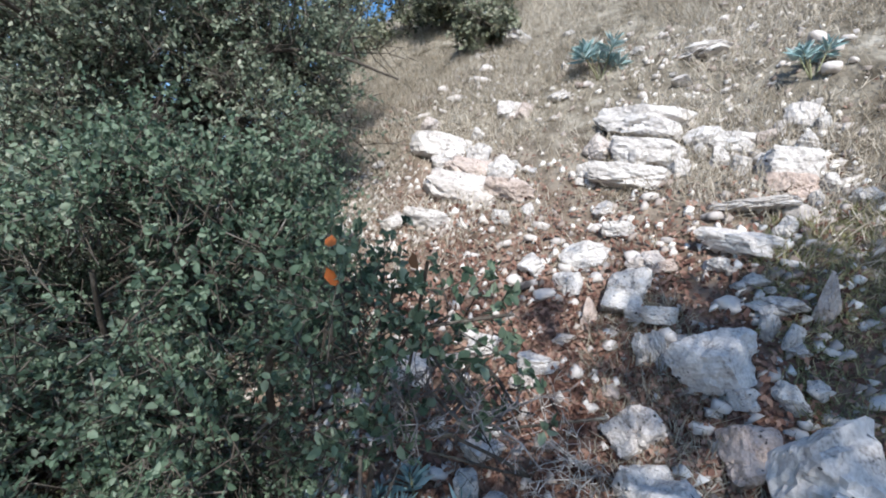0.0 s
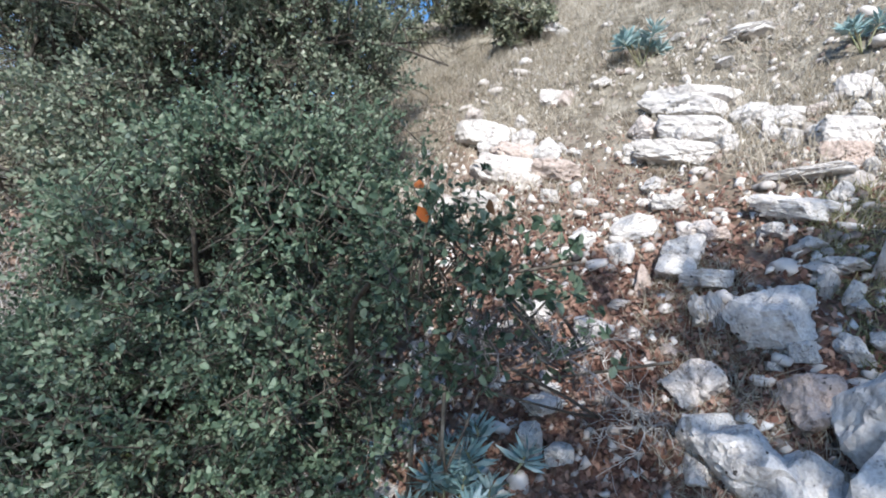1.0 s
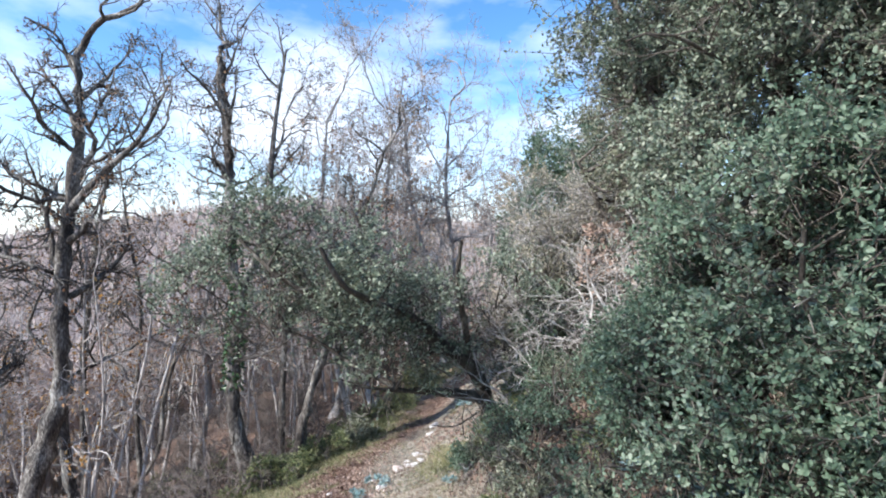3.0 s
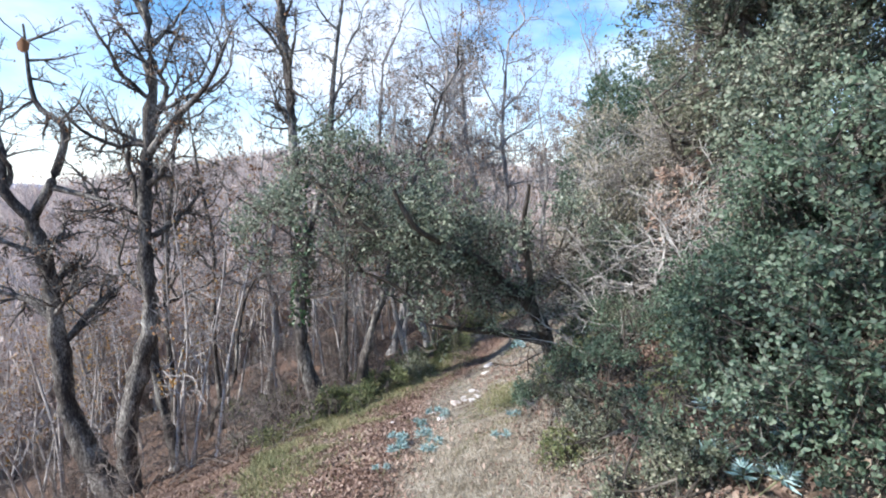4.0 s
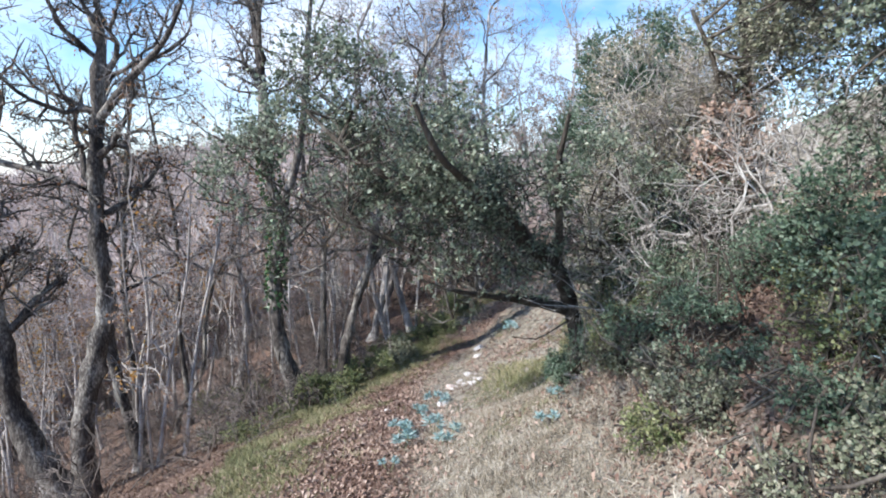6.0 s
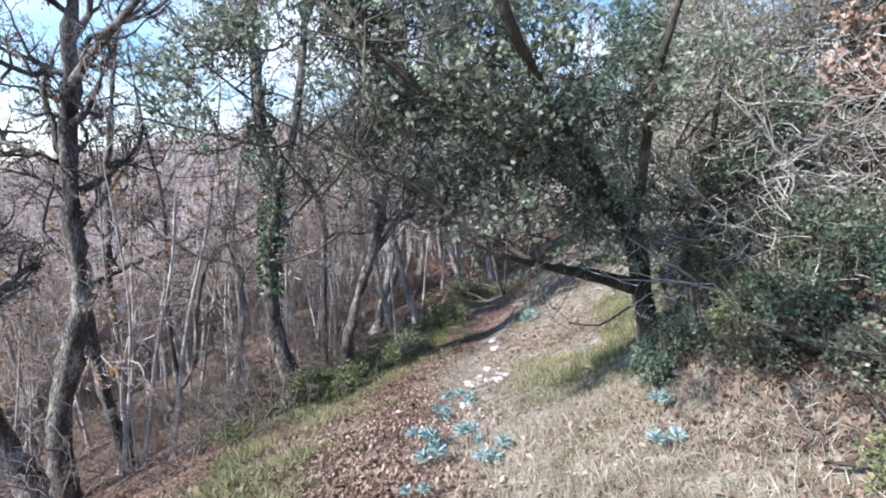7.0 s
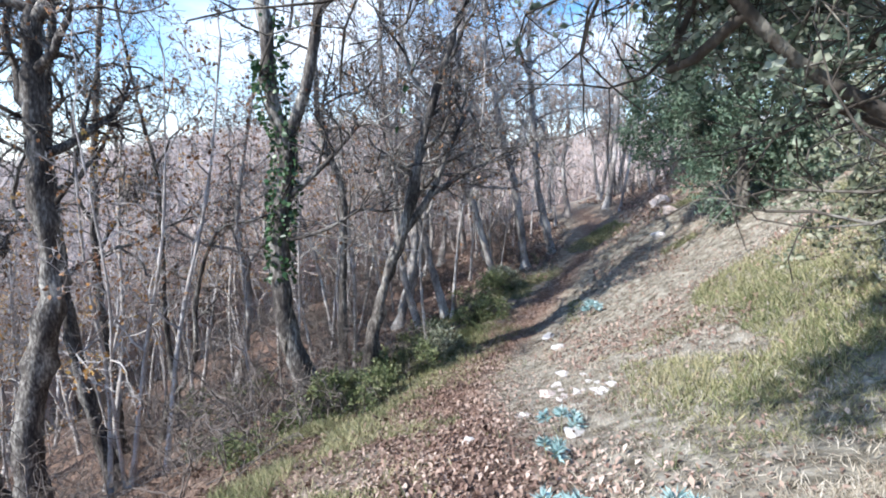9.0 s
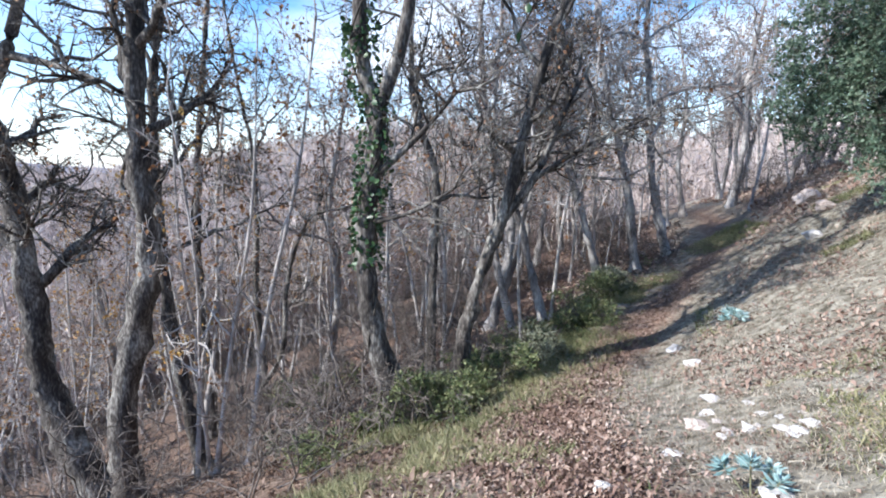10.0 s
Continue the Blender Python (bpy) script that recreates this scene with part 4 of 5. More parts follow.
# the tall evergreen behind it
evergreen("evergreen_oak", "tall bushy evergreen oak on the bank", "tree",
          [([(2.1, 2.3, gz1(2.1, 2.3) - 0.08), (2.0, 2.2, 2.4), (1.95, 2.1, 3.2), (2.0, 2.2, 4.2)], 0.07, 0.025),
           ([(2.1, 2.35, gz1(2.1, 2.3)), (1.85, 2.5, 2.6), (1.6, 2.75, 3.3), (1.4, 2.95, 4.2)], 0.05, 0.018)],
          [(1.80, 2.05, 2.75, 0.55, 0.6, 0.55), (2.2, 2.4, 3.3, 0.8, 0.75, 0.65), (1.55, 2.65, 3.7, 0.62, 0.6, 0.6), (2.3, 2.5, 4.3, 1.0, 0.9, 0.7),
           (1.75, 1.75, 3.2, 0.42, 0.45, 0.5), (2.3, 2.0, 2.6, 0.45, 0.5, 0.5), (1.42, 2.9, 3.2, 0.30, 0.32, 0.36), (1.45, 2.7, 4.4, 0.5, 0.5, 0.4), (1.75, 2.55, 2.35, 0.36, 0.42, 0.45), (1.85, 2.15, 2.1, 0.36, 0.4, 0.36), (2.05, 1.55, 3.1, 0.36, 0.34, 0.40),
           (2.0, 1.5, 2.65, 0.32, 0.30, 0.34), (2.2, 1.45, 2.85, 0.26, 0.24, 0.42), (2.35, 1.75, 3.5, 0.5, 0.45, 0.5), (1.8, 1.9, 3.75, 0.5, 0.5, 0.45)],
          10500, 103, each=15, size=0.023, limbs=34, limb_r=0.018, gap=0.57, scale=3.6, mat=M_LEAF_LIT)


# ---------------------------------------------------------------- rocks
def stone_mesh(seed, sub=4, cuts=15, rough=0.05, flat=False):
    """An angular stone of unit size: a ball cut by chance planes, split by joints, with a worn, pitted face."""
    rng = np.random.default_rng(seed)
    bm = bmesh.new()
    bmesh.ops.create_icosphere(bm, subdivisions=sub, radius=1.0)
    u = np.array([v.co for v in bm.verts])
    normal, far = unit(rng.normal(size=(cuts, 3))), rng.uniform(0.46, 0.88, cuts)
    if flat:
        normal = np.concatenate([unit(normal * np.array([1, 1, 0.25])), unit(np.array([[0.08, 0.05, 1.0], [-0.06, 0.1, -1.0]]))])
        far = np.append(rng.uniform(0.55, 0.95, cuts), [0.5, 0.5])
    dots = u @ normal.T
    r = np.where(dots > 0.05, far / np.maximum(dots, 0.05), 9).min(1).clip(0, 1.2)
    lumps = unit(rng.normal(size=(30, 3)))
    r = r * (0.95 + 0.10 * rng.random(30))[np.argmax(u @ lumps.T, 1)]
    p = u * r[:, None]
    # open joints: narrow notches where the stone has split
    for _ in range(2):
        n = unit(rng.normal(size=3) * np.array([1, 1, 1.6]))
        c = rng.uniform(-0.35, 0.35) + 0.10 * (value_noise(p + seed, 1.7) - 0.5)
        p -= u * (0.10 * np.exp(-(((p @ n) - c) / 0.045) ** 2))[:, None]
    steps = np.round(p[:, 2] * 5 + value_noise(p + seed, 1.5)) / 5
    p += unit(u * np.array([1, 1, 0.1])) * ((0.05 if flat else 0.10) * (value_noise(np.stack([steps * 3, p[:, 0] * 0.6, p[:, 1] * 0.6], -1) + seed, 2.0) - 0.5))[:, None]
    p += u * (rough * 1.6 * (value_noise(p + seed * 3.7, 2.6) - 0.5) + rough * (value_noise(p + seed, 7.0) - 0.5) + 0.8 * rough * (value_noise(p + seed, 17.0) - 0.5))[:, None]
    for v, q in zip(bm.verts, p):
        v.co = q
    me = bpy.data.meshes.new("rock")
    bm.to_mesh(me)
    bm.free()
    me.materials.append(M_ROCK)
    for poly in me.polygons:
        poly.use_smooth = False
    return me


STONES = [stone_mesh(200 + k) for k in range(9)]
SLABS = [stone_mesh(240 + k, flat=True) for k in range(6)]


def rock(x, y, w, h, d, turn=0.0, tip=0.0, sink=0.3, kind=0, label="pale limestone rock bedded in the slope", flat=False):
    ob = new("rock", (SLABS if flat else STONES)[kind % (6 if flat else 9)])
    ob.matrix_world = pose(x, y, gz1(x, y) + h * (0.5 - sink), tip, 8, turn) @ Matrix.Diagonal((w / 2, d / 2, h / 2, 1))
    return tagged(ob, label, "rock", "limestone rocks on the slope")


BOULDER = "large grey-white limestone boulder with dark pits"
SLAB = "flat pale limestone slab lying in dry grass"
LEDGE = "split ledge of pale limestone bedrock among dry grass"
# ledges of bedrock up the slope: each is a flat bed with a few broken pieces round it
rr = random.Random(12)
for k, (x, y, w, h) in enumerate((
        (2.89, 0.08, 0.50, 0.18), (2.72, 0.11, 0.38, 0.12), (2.58, 0.12, 0.34, 0.11), (2.85, 1.06, 0.37, 0.17), (2.56, 0.89, 0.43, 0.17), (2.52, 0.60, 0.28, 0.11),
        (2.71, -0.24, 0.22, 0.11), (2.53, -0.37, 0.24, 0.13), (2.46, -0.38, 0.16, 0.10), (2.73, -0.46, 0.14, 0.12), (2.69, 0.86, 0.34, 0.12), (2.40, 0.92, 0.28, 0.10))):
    rock(x, y, w * 0.72, h * 1.5, w * 1.05, turn=-8 + 5 * (k % 4), tip=10, kind=k, sink=0.42, label=LEDGE, flat=True)
    for _ in range(3):
        a, q = rr.uniform(0, 6.28), w * rr.uniform(0.28, 0.5)
        rock(x + 0.45 * w * math.cos(a), y + 0.55 * w * math.sin(a), q, h * rr.uniform(0.7, 1.1), q * 0.8, rr.uniform(0, 360), rr.uniform(-6, 16), 0.36, rr.randrange(9),
             "broken piece of pale limestone beside a ledge", flat=rr.random() < 0.5)
for k, (x, y, w, h) in enumerate(((2.37, -0.27, 0.26, 0.05), (2.24, -0.20, 0.25, 0.11), (2.27, -0.32, 0.07, 0.09), (2.35, 0.16, 0.14, 0.09), (2.26, 0.25, 0.15, 0.11), (2.21, 0.05, 0.14, 0.10),
                                  (3.10, 0.77, 0.15, 0.15), (3.09, 0.69, 0.10, 0.12), (3.40, -0.21, 0.37, 0.10), (3.92, 0.97, 0.27, 0.11), (3.49, 0.56, 0.08, 0.10))):
    rock(x, y, w * 0.8, h * 1.15, w * 1.1, turn=9 * k - 20, tip=(k * 17) % 22 - 6, kind=k + 2, sink=0.3, label=SLAB, flat=k % 3 == 0)
# loose stones at the foot of the slope
for k, (x, y, w, h) in enumerate(((2.09, 0.11, 0.18, 0.14), (2.05, 0.05, 0.17, 0.08), (1.96, 0.06, 0.06, 0.13), (1.95, 0.02, 0.06, 0.15), (2.15, 0.28, 0.11, 0.11), (2.19, 0.43, 0.13, 0.08),
                                  (1.93, 0.51, 0.12, 0.10), (1.92, 0.34, 0.13, 0.07), (2.05, 0.22, 0.07, 0.09), (1.77, 0.07, 0.15, 0.13), (1.67, 0.06, 0.13, 0.14), (1.87, -0.26, 0.08, 0.10),
                                  (1.73, 0.45, 0.18, 0.07), (1.63, 0.45, 0.09, 0.13), (1.83, 0.72, 0.17, 0.09), (2.00, -0.24, 0.05, 0.10), (1.98, -0.29, 0.06, 0.10), (2.03, -0.36, 0.07, 0.14),
                                  (2.06, -0.27, 0.16, 0.06), (1.86, -0.16, 0.08, 0.08))):
    rock(x, y, w * 0.95, h * 1.2, w * 1.05, turn=37 * k, tip=(k * 23) % 36 - 18, kind=k, sink=0.26, flat=k % 3 == 1)
for k, (x, y, w, h) in enumerate(((1.93, -0.11, 0.24, 0.24), (1.75, -0.17, 0.17, 0.17), (1.70, -0.29, 0.26, 0.30), (1.62, -0.02, 0.20, 0.22), (1.60, -0.14, 0.19, 0.20), (1.56, -0.26, 0.24, 0.24))):
    rock(x, y, w, h * 1.05, w * 1.05, turn=51 * k, tip=-8, kind=k + 3, sink=0.33, label=BOULDER)
rr = random.Random(9)
CHIPS = [np.array([v.co for v in me.vertices]) for me in (stone_mesh(260 + k, sub=2, flat=k % 2 == 0) for k in range(4))]
CHIP_FACES = np.array([p.vertices for p in stone_mesh(260, sub=2).polygons])
scree = []
for k in range(420):
    low = k % 3 > 0
    x, y = (rr.uniform(1.45, 2.4), rr.uniform(-0.9, 1.1)) if low else (rr.uniform(2.3, 4.0), rr.uniform(-1.2, 1.4))
    s = (0.020 + 0.06 * rr.random() ** 1.9) * (1 if low else 1.3)
    turn, tip = rr.uniform(0, 360), rr.uniform(-25, 25)
    if k < 130:
        rock(x, y, s * rr.uniform(1.1, 1.8), s * rr.uniform(0.7, 1.1), s * 1.2, turn, tip, 0.25, k, "small pale limestone in red soil" if low else "pale limestone among dry grass", flat=k % 2 == 0)
    else:
        m = np.array(pose(x, y, gz1(x, y) + 0.1 * s, tip, 8, turn).to_3x3()) * np.array([s * 0.7, s * 0.5, s * 0.4])
        scree.append((CHIPS[k % 4] @ m.T + np.array([x, y, gz1(x, y) + 0.1 * s]), CHIP_FACES))
tagged(link_mesh("loose_stones", *join(scree), M_ROCK), "small loose limestones scattered over the slope", "stones", kind="stuff")
for k, (x, y, w) in enumerate(((0.29, 7.03, 0.26), (0.42, 6.65, 0.22), (0.49, 6.41, 0.18), (-0.07, 6.48, 0.16), (1.11, 9.95, 0.30), (-0.54, 5.93, 0.14), (0.08, 5.67, 0.18), (0.60, 7.6, 0.26), (0.95, 8.9, 0.3))):
    rock(x, y, w, w * 0.34, w * 0.8, 60 * k, 6, 0.44, k, "whitish stone half buried at the path's edge")
for k in range(16):
    w = rr.uniform(0.06, 0.17)
    rock(0.42 + rr.uniform(-0.28, 0.28), 6.85 + rr.uniform(-0.55, 0.5), w, w * 0.4, w * 0.8, 60 * k, 6, 0.4, k, "whitish stone half buried at the path's edge")
for k, (x, y, w) in enumerate(((5.2, 15.0, 0.6), (4.6, 13.4, 0.45), (3.9, 12.4, 0.35))):
    rock(x, y, w, w * 0.8, w, 60 * k, 6, 0.3, k, "pale limestone block on the grassy bank")


# ---------------------------------------------------------------- ground cover
def slope_up(x, y):
    e = 0.05
    n = np.stack([-(ground_z(x + e, y) - ground_z(x - e, y)) / (2 * e), -(ground_z(x, y + e) - ground_z(x, y - e)) / (2 * e), np.ones_like(x)], -1)
    return unit(n)


def scatter(rng, count, box, density):
    """Places in a box (x0, x1, y0, y1), kept by a density from 0 to 1."""
    x0, x1, y0, y1 = box
    xs, ys, have = [], [], 0
    while have < count:
        x, y = rng.uniform(x0, x1, count * 2), rng.uniform(y0, y1, count * 2)
        ok = rng.random(count * 2) < density(x, y)
        xs.append(x[ok])
        ys.append(y[ok])
        have += int(ok.sum())
    return np.concatenate(xs)[:count], np.concatenate(ys)[:count]


def grass(name, label, rng, count, box, density, mat, height, blades=5, width=0.0022, lie=0.5):
    x, y = scatter(rng, count, box, density)
    at = np.repeat(np.stack([x, y, ground_z(x, y) - 0.004], -1), blades, 0) + rng.normal(size=(count * blades, 3)) * np.array([0.016, 0.016, 0.0])
    n = len(at)
    d = unit(np.array([0, 0, 1.0]) + rng.normal(size=(n, 3)) * lie)
    h = height * (0.45 + 0.9 * rng.random((n, 1))) * np.repeat(0.6 + 0.8 * flat_noise(x, y, 1.7, 4.4), blades)[:, None]
    side = unit(np.cross(d, rng.normal(size=(n, 3)))) * width * (0.6 + 0.8 * rng.random((n, 1)))
    bend = unit(rng.normal(size=(n, 3)) * np.array([1, 1, 0.2])) * h * 0.3
    mid, tip = at + d * h * 0.55 + bend * 0.25, at + d * h * 0.95 + bend
    v = np.stack([at - side, at + side, mid + side * 0.8, mid - side * 0.8, tip], 1).reshape(-1, 3)
    f = (np.array([[0, 1, 2], [0, 2, 3], [3, 2, 4]])[None] + (np.arange(n) * 5)[:, None, None]).reshape(-1, 3)
    return tagged(link_mesh(name, v, f, mat), label, "grass", kind="stuff")


def fallen_leaves(name, label, rng, count, box, density, mat, size):
    x, y = scatter(rng, count, box, density)
    nrm = slope_up(x, y)
    flat = unit(np.cross(nrm, rng.normal(size=(count, 3))))
    at = np.stack([x, y, ground_z(x, y) + 0.004 + 0.014 * rng.random(count)], -1)
    L = (size * (0.5 + 0.9 * rng.random(count)))[:, None]
    side = np.cross(nrm, flat)
    curl = nrm * (0.05 + 0.45 * rng.random((count, 1)))
    tilt = nrm * rng.normal(size=(count, 1)) * 0.6
    a = unit(flat + tilt)
    v = np.stack([at, at + L * (a * 0.5 + side * 0.28 + curl), at + L * (a + curl * 0.6), at + L * (a * 0.5 - side * 0.28 + curl * 0.7)], 1).reshape(-1, 3)
    f = (np.array([[0, 1, 2], [0, 2, 3]])[None] + (np.arange(count) * 4)[:, None, None]).reshape(-1, 3)
    return tagged(link_mesh(name, v, f, mat), label, "fallen leaves", kind="stuff")


rng = np.random.default_rng(300)
M_CRUMB = material("soil_crumbs", [(0.15, (0.080, 0.038, 0.028)), (0.5, (0.18, 0.098, 0.074)), (0.85, (0.34, 0.22, 0.17))], 3.0, 0.9, island=0.7)
path_core = lambda x, y: np.exp(-((path_off(x, y) + 0.06) / 0.40) ** 2)
fallen_leaves("fallen_leaves", "red-brown oak leaves covering the footpath", rng, 60000, (-3.5, 4.0, 2.2, 16.0), lambda x, y: path_core(x, y) * 0.9 * ease(16, 9, y) + 0.015, M_LITTER, 0.030)
fallen_leaves("fallen_leaves", "brown oak leaves strewn over the wood floor", rng, 52000, (-12.0, 0.5, 3.4, 20.0), lambda x, y: ease(0.0, -0.9, trail_off(x, y)) * ease(22, 8, y) * (0.25 + 0.75 * flat_noise(x, y, 0.9, 2.2)), M_LITTER_SHADED, 0.050)
fallen_leaves("fallen_leaves", "pale dry leaves on the bank", rng, 24000, (0.2, 3.6, 1.2, 8.0),
              lambda x, y: 0.05 + 0.10 * ease(3.4, 2.6, y) + 0.9 * np.exp(-(((x - 1.6) / 0.5) ** 2 + ((y - 3.1) / 0.6) ** 2)) + 0.22 * (flat_noise(x, y, 1.8, 6.2) > 0.58), M_LITTER, 0.019)
fallen_leaves("fallen_leaves", "dark leaf crumbs and chips on red soil", rng, 17000, (1.2, 3.0, -0.9, 1.3), lambda x, y: np.exp(-(((x - 1.8) / 0.5) ** 2 + ((y - 0.25) / 0.7) ** 2)), M_CRUMB, 0.020)
grass("dry_grass", "straw-coloured dry grass on the stony slope", rng, 38000, (1.8, 5.5, -2.2, 3.2), lambda x, y: ease(2.0, 2.7, x) * (0.2 + 0.8 * (flat_noise(x, y, 2.6, 8.8) > 0.42)), M_STRAW, 0.075, 5, 0.0015, 0.7)
grass("dry_grass", "straw-coloured dry grass on the bank beside the path", rng, 27000, (-0.6, 6.5, 2.6, 16.0), lambda x, y: ease(0.25, 0.7, path_off(x, y)) * (0.3 + 0.7 * flat_noise(x, y, 1.2, 5.5)) * ease(17, 7, y) * (1 - 0.85 * ease(0.6, 0.9, x) * ease(4.4, 3.9, y)), M_STRAW, 0.044, 5, 0.0017, 1.0)
grass("dry_grass", "short straw and dead stalks on the bank", rng, 13000, (-0.5, 1.9, 1.1, 4.2), lambda x, y: ease(0.1, 0.5, trail_off(x, y)) * (0.12 + 0.88 * ease(1.5, 1.0, trail_off(x, y))) * (0.25 + 0.75 * flat_noise(x, y, 2.6, 3.9)), M_STRAW, 0.045, 5, 0.0013, 1.0)
grass("green_grass", "green and yellow grass edging the footpath", rng, 5200, (-6.0, 2.5, 3.2, 17.0),
      lambda x, y: np.exp(-((path_off(x, y) + 0.95) / 0.5) ** 2) * (0.08 + 0.92 * (flat_noise(x, y, 1.5, 3.8) > 0.56)), M_GREEN, 0.085, 7, 0.0028, 0.9)
grass("green_grass", "short mossy grass on the bank beside the path", rng, 6000, (0.1, 3.2, 3.3, 7.5), lambda x, y: ease(0.4, 0.9, trail_off(x, y)) * (flat_noise(x, y, 2.1, 4.9) > 0.5), M_GREEN, 0.045, 6, 0.0018, 0.9)
fallen_leaves("fallen_leaves", "faded oak leaves lying loose on the footpath", rng, 6500, (-2.6, 2.5, 3.0, 9.0), lambda x, y: np.exp(-(path_off(x, y) / 0.65) ** 2) * (0.2 + 0.8 * (flat_noise(x, y, 1.9, 8.2) > 0.5)), M_PALE_LITTER, 0.034)
fallen_leaves("fallen_leaves", "brown leaves caught in the undergrowth", rng, 17000, (0.5, 1.9, 1.3, 4.2), lambda x, y: np.exp(-(((x - 1.15) / 0.4) ** 2 + ((y - 2.7) / 1.0) ** 2)) * (0.25 + 0.75 * flat_noise(x, y, 2.8, 1.4)), M_LITTER_SHADED, 0.026)
grass("green_grass", "greenish-tawny tussocks at the edge of the wood", rng, 7000, (-8.0, 1.5, 4.0, 15.0), lambda x, y: np.exp(-((path_off(x, y) + 1.3) / 0.9) ** 2) * (flat_noise(x, y, 1.3, 7.1) > 0.55), M_GREEN, 0.11, 7, 0.0028, 0.9)
fallen_leaves("fallen_leaves", "brown oak leaves on the floor of the wood past the bend", rng, 16000, (-0.5, 9.0, 13.5, 27.0), lambda x, y: ease(0.4, 1.2, np.abs(path_off(x, y))) * (0.3 + 0.7 * flat_noise(x, y, 0.9, 2.6)), M_LITTER, 0.10)
fallen_leaves("fallen_leaves", "scattered brown leaves on the mossy bank", rng, 9000, (0.6, 6.0, 6.5, 14.0), lambda x, y: ease(0.7, 1.3, path_off(x, y)) * (0.15 + 0.85 * (flat_noise(x, y, 1.3, 7.6) > 0.54)), M_LITTER, 0.045)
grass("green_grass", "short green grass on the far bank", rng, 14000, (0.5, 7.0, 5.0, 16.0), lambda x, y: ease(0.6, 1.2, trail_off(x, y)) * (flat_noise(x, y, 0.8, 1.1) > 0.52), M_GREEN, 0.09, 6, 0.003, 0.6)

grass("dry_grass", "thin dry grass between the lower stones", rng, 5000, (1.4, 2.6, -1.0, 0.9), lambda x, y: 0.9 * (flat_noise(x, y, 3.1, 2.8) > 0.55), M_STRAW, 0.05, 5, 0.0013, 0.8)
grass("green_grass", "mossy green grass between the lower stones", rng, 2500, (1.4, 2.6, -1.0, 0.5), lambda x, y: 0.9 * (flat_noise(x, y, 2.3, 6.6) > 0.62), M_GREEN, 0.035, 6, 0.0015, 0.9)


def gravel(rng, count):
    x, y = scatter(rng, count, (1.3, 3.8, -1.3, 1.6), lambda x, y: (0.25 + 0.75 * (flat_noise(x, y, 2.4, 9.4) > 0.5)) * (0.15 + 0.85 * ease(2.9, 2.1, x)))
    s = 0.008 + 0.022 * rng.random(count) ** 2.2
    at = np.stack([x, y, ground_z(x, y) + s * 0.3], -1)
    u = unit(np.array([[1, 1, 1], [-1, -1, 1], [-1, 1, -1], [1, -1, -1], [0, 0, 1.3], [0.9, 0, -0.3]], float))
    v = u[None] * (0.6 + 0.7 * rng.random((count, 6, 1))) * s[:, None, None] * np.array([1.2, 1.0, 0.8]) + at[:, None]
    t = np.array([[4, 0, 1], [4, 1, 2], [4, 2, 0], [0, 5, 3], [0, 3, 1], [2, 5, 0], [1, 3, 2], [2, 3, 5]])
    f = (t[None] + (np.arange(count) * 6)[:, None, None]).reshape(-1, 3)
    tagged(link_mesh("gravel", v.reshape(-1, 3), f, M_PEBBLE), "pale limestone chips strewn over the soil", "gravel", kind="stuff")


M_PEBBLE = material("limestone_chips", [(0.2, (0.22, 0.175, 0.15)), (0.5, (0.45, 0.41, 0.38)), (0.85, (0.70, 0.68, 0.65))], 4.0, 0.95, island=0.7)
gravel(rng, 8000)


# ---------------------------------------------------------------- shrubs, dead twigs and small plants
def shrub(x, y, w, h, count, seed, label, mat=None, size=0.032, name="shrub", gap=0.45, leaf=11, squat=1.0):
    z = gz1(x, y)
    r = random.Random(seed)
    blobs = [(x + r.uniform(-0.5, 0.5) * w, y + r.uniform(-0.5, 0.5) * w, z + h * r.uniform(0.35, 0.65), w * 0.55, w * 0.55, h * 0.45) for _ in range(4)]
    return evergreen(name, label, "shrub", [([(x, y, z - 0.04), (x + 0.03, y, z + h * 0.3), (x + r.uniform(-0.2, 0.2) * w, y, z + h * 0.8)], 0.012, 0.004),
                                            ([(x + 0.04, y, z - 0.04), (x - 0.1 * w, y + 0.1 * w, z + h * 0.4), (x - 0.3 * w, y + 0.2 * w, z + h * 0.75)], 0.010, 0.003)],
                     blobs, count, seed, each=leaf, twig=min(0.12, 0.42 * h), size=size, mat=mat, limbs=5, limb_r=0.006, gap=gap, keep=0.5, scale=3.5, sprout=min(0.32, 0.05 + 0.3 * h))


MIXED = "low tangled evergreen shrub over dry leaves"
shrub(0.95, 2.0, 0.30, 0.13, 240, 501, MIXED, size=0.016)
shrub(1.36, 2.75, 0.34, 0.30, 380, 502, MIXED, size=0.016)
shrub(0.92, 2.45, 0.30, 0.13, 240, 503, MIXED, M_LEAF_PALE, size=0.016)
shrub(0.82, 2.98, 0.22, 0.18, 200, 519, MIXED, M_LEAF_PALE, size=0.016)
shrub(1.02, 2.42, 0.28, 0.15, 240, 521, MIXED, size=0.016)
shrub(0.98, 2.95, 0.28, 0.18, 220, 515, MIXED, size=0.016)
shrub(1.45, 3.5, 0.35, 0.35, 280, 517, MIXED, size=0.016)
shrub(1.22, 3.2, 0.30, 0.15, 220, 504, MIXED, size=0.016)
shrub(0.72, 1.75, 0.28, 0.20, 240, 505, MIXED, M_LEAF_PALE, size=0.016)
shrub(1.5, 4.2, 0.5, 0.45, 420, 506, "dark evergreen shrub on the bank")
shrub(2.0, 4.9, 0.7, 0.9, 700, 507, "bushy evergreen shrub on the bank")
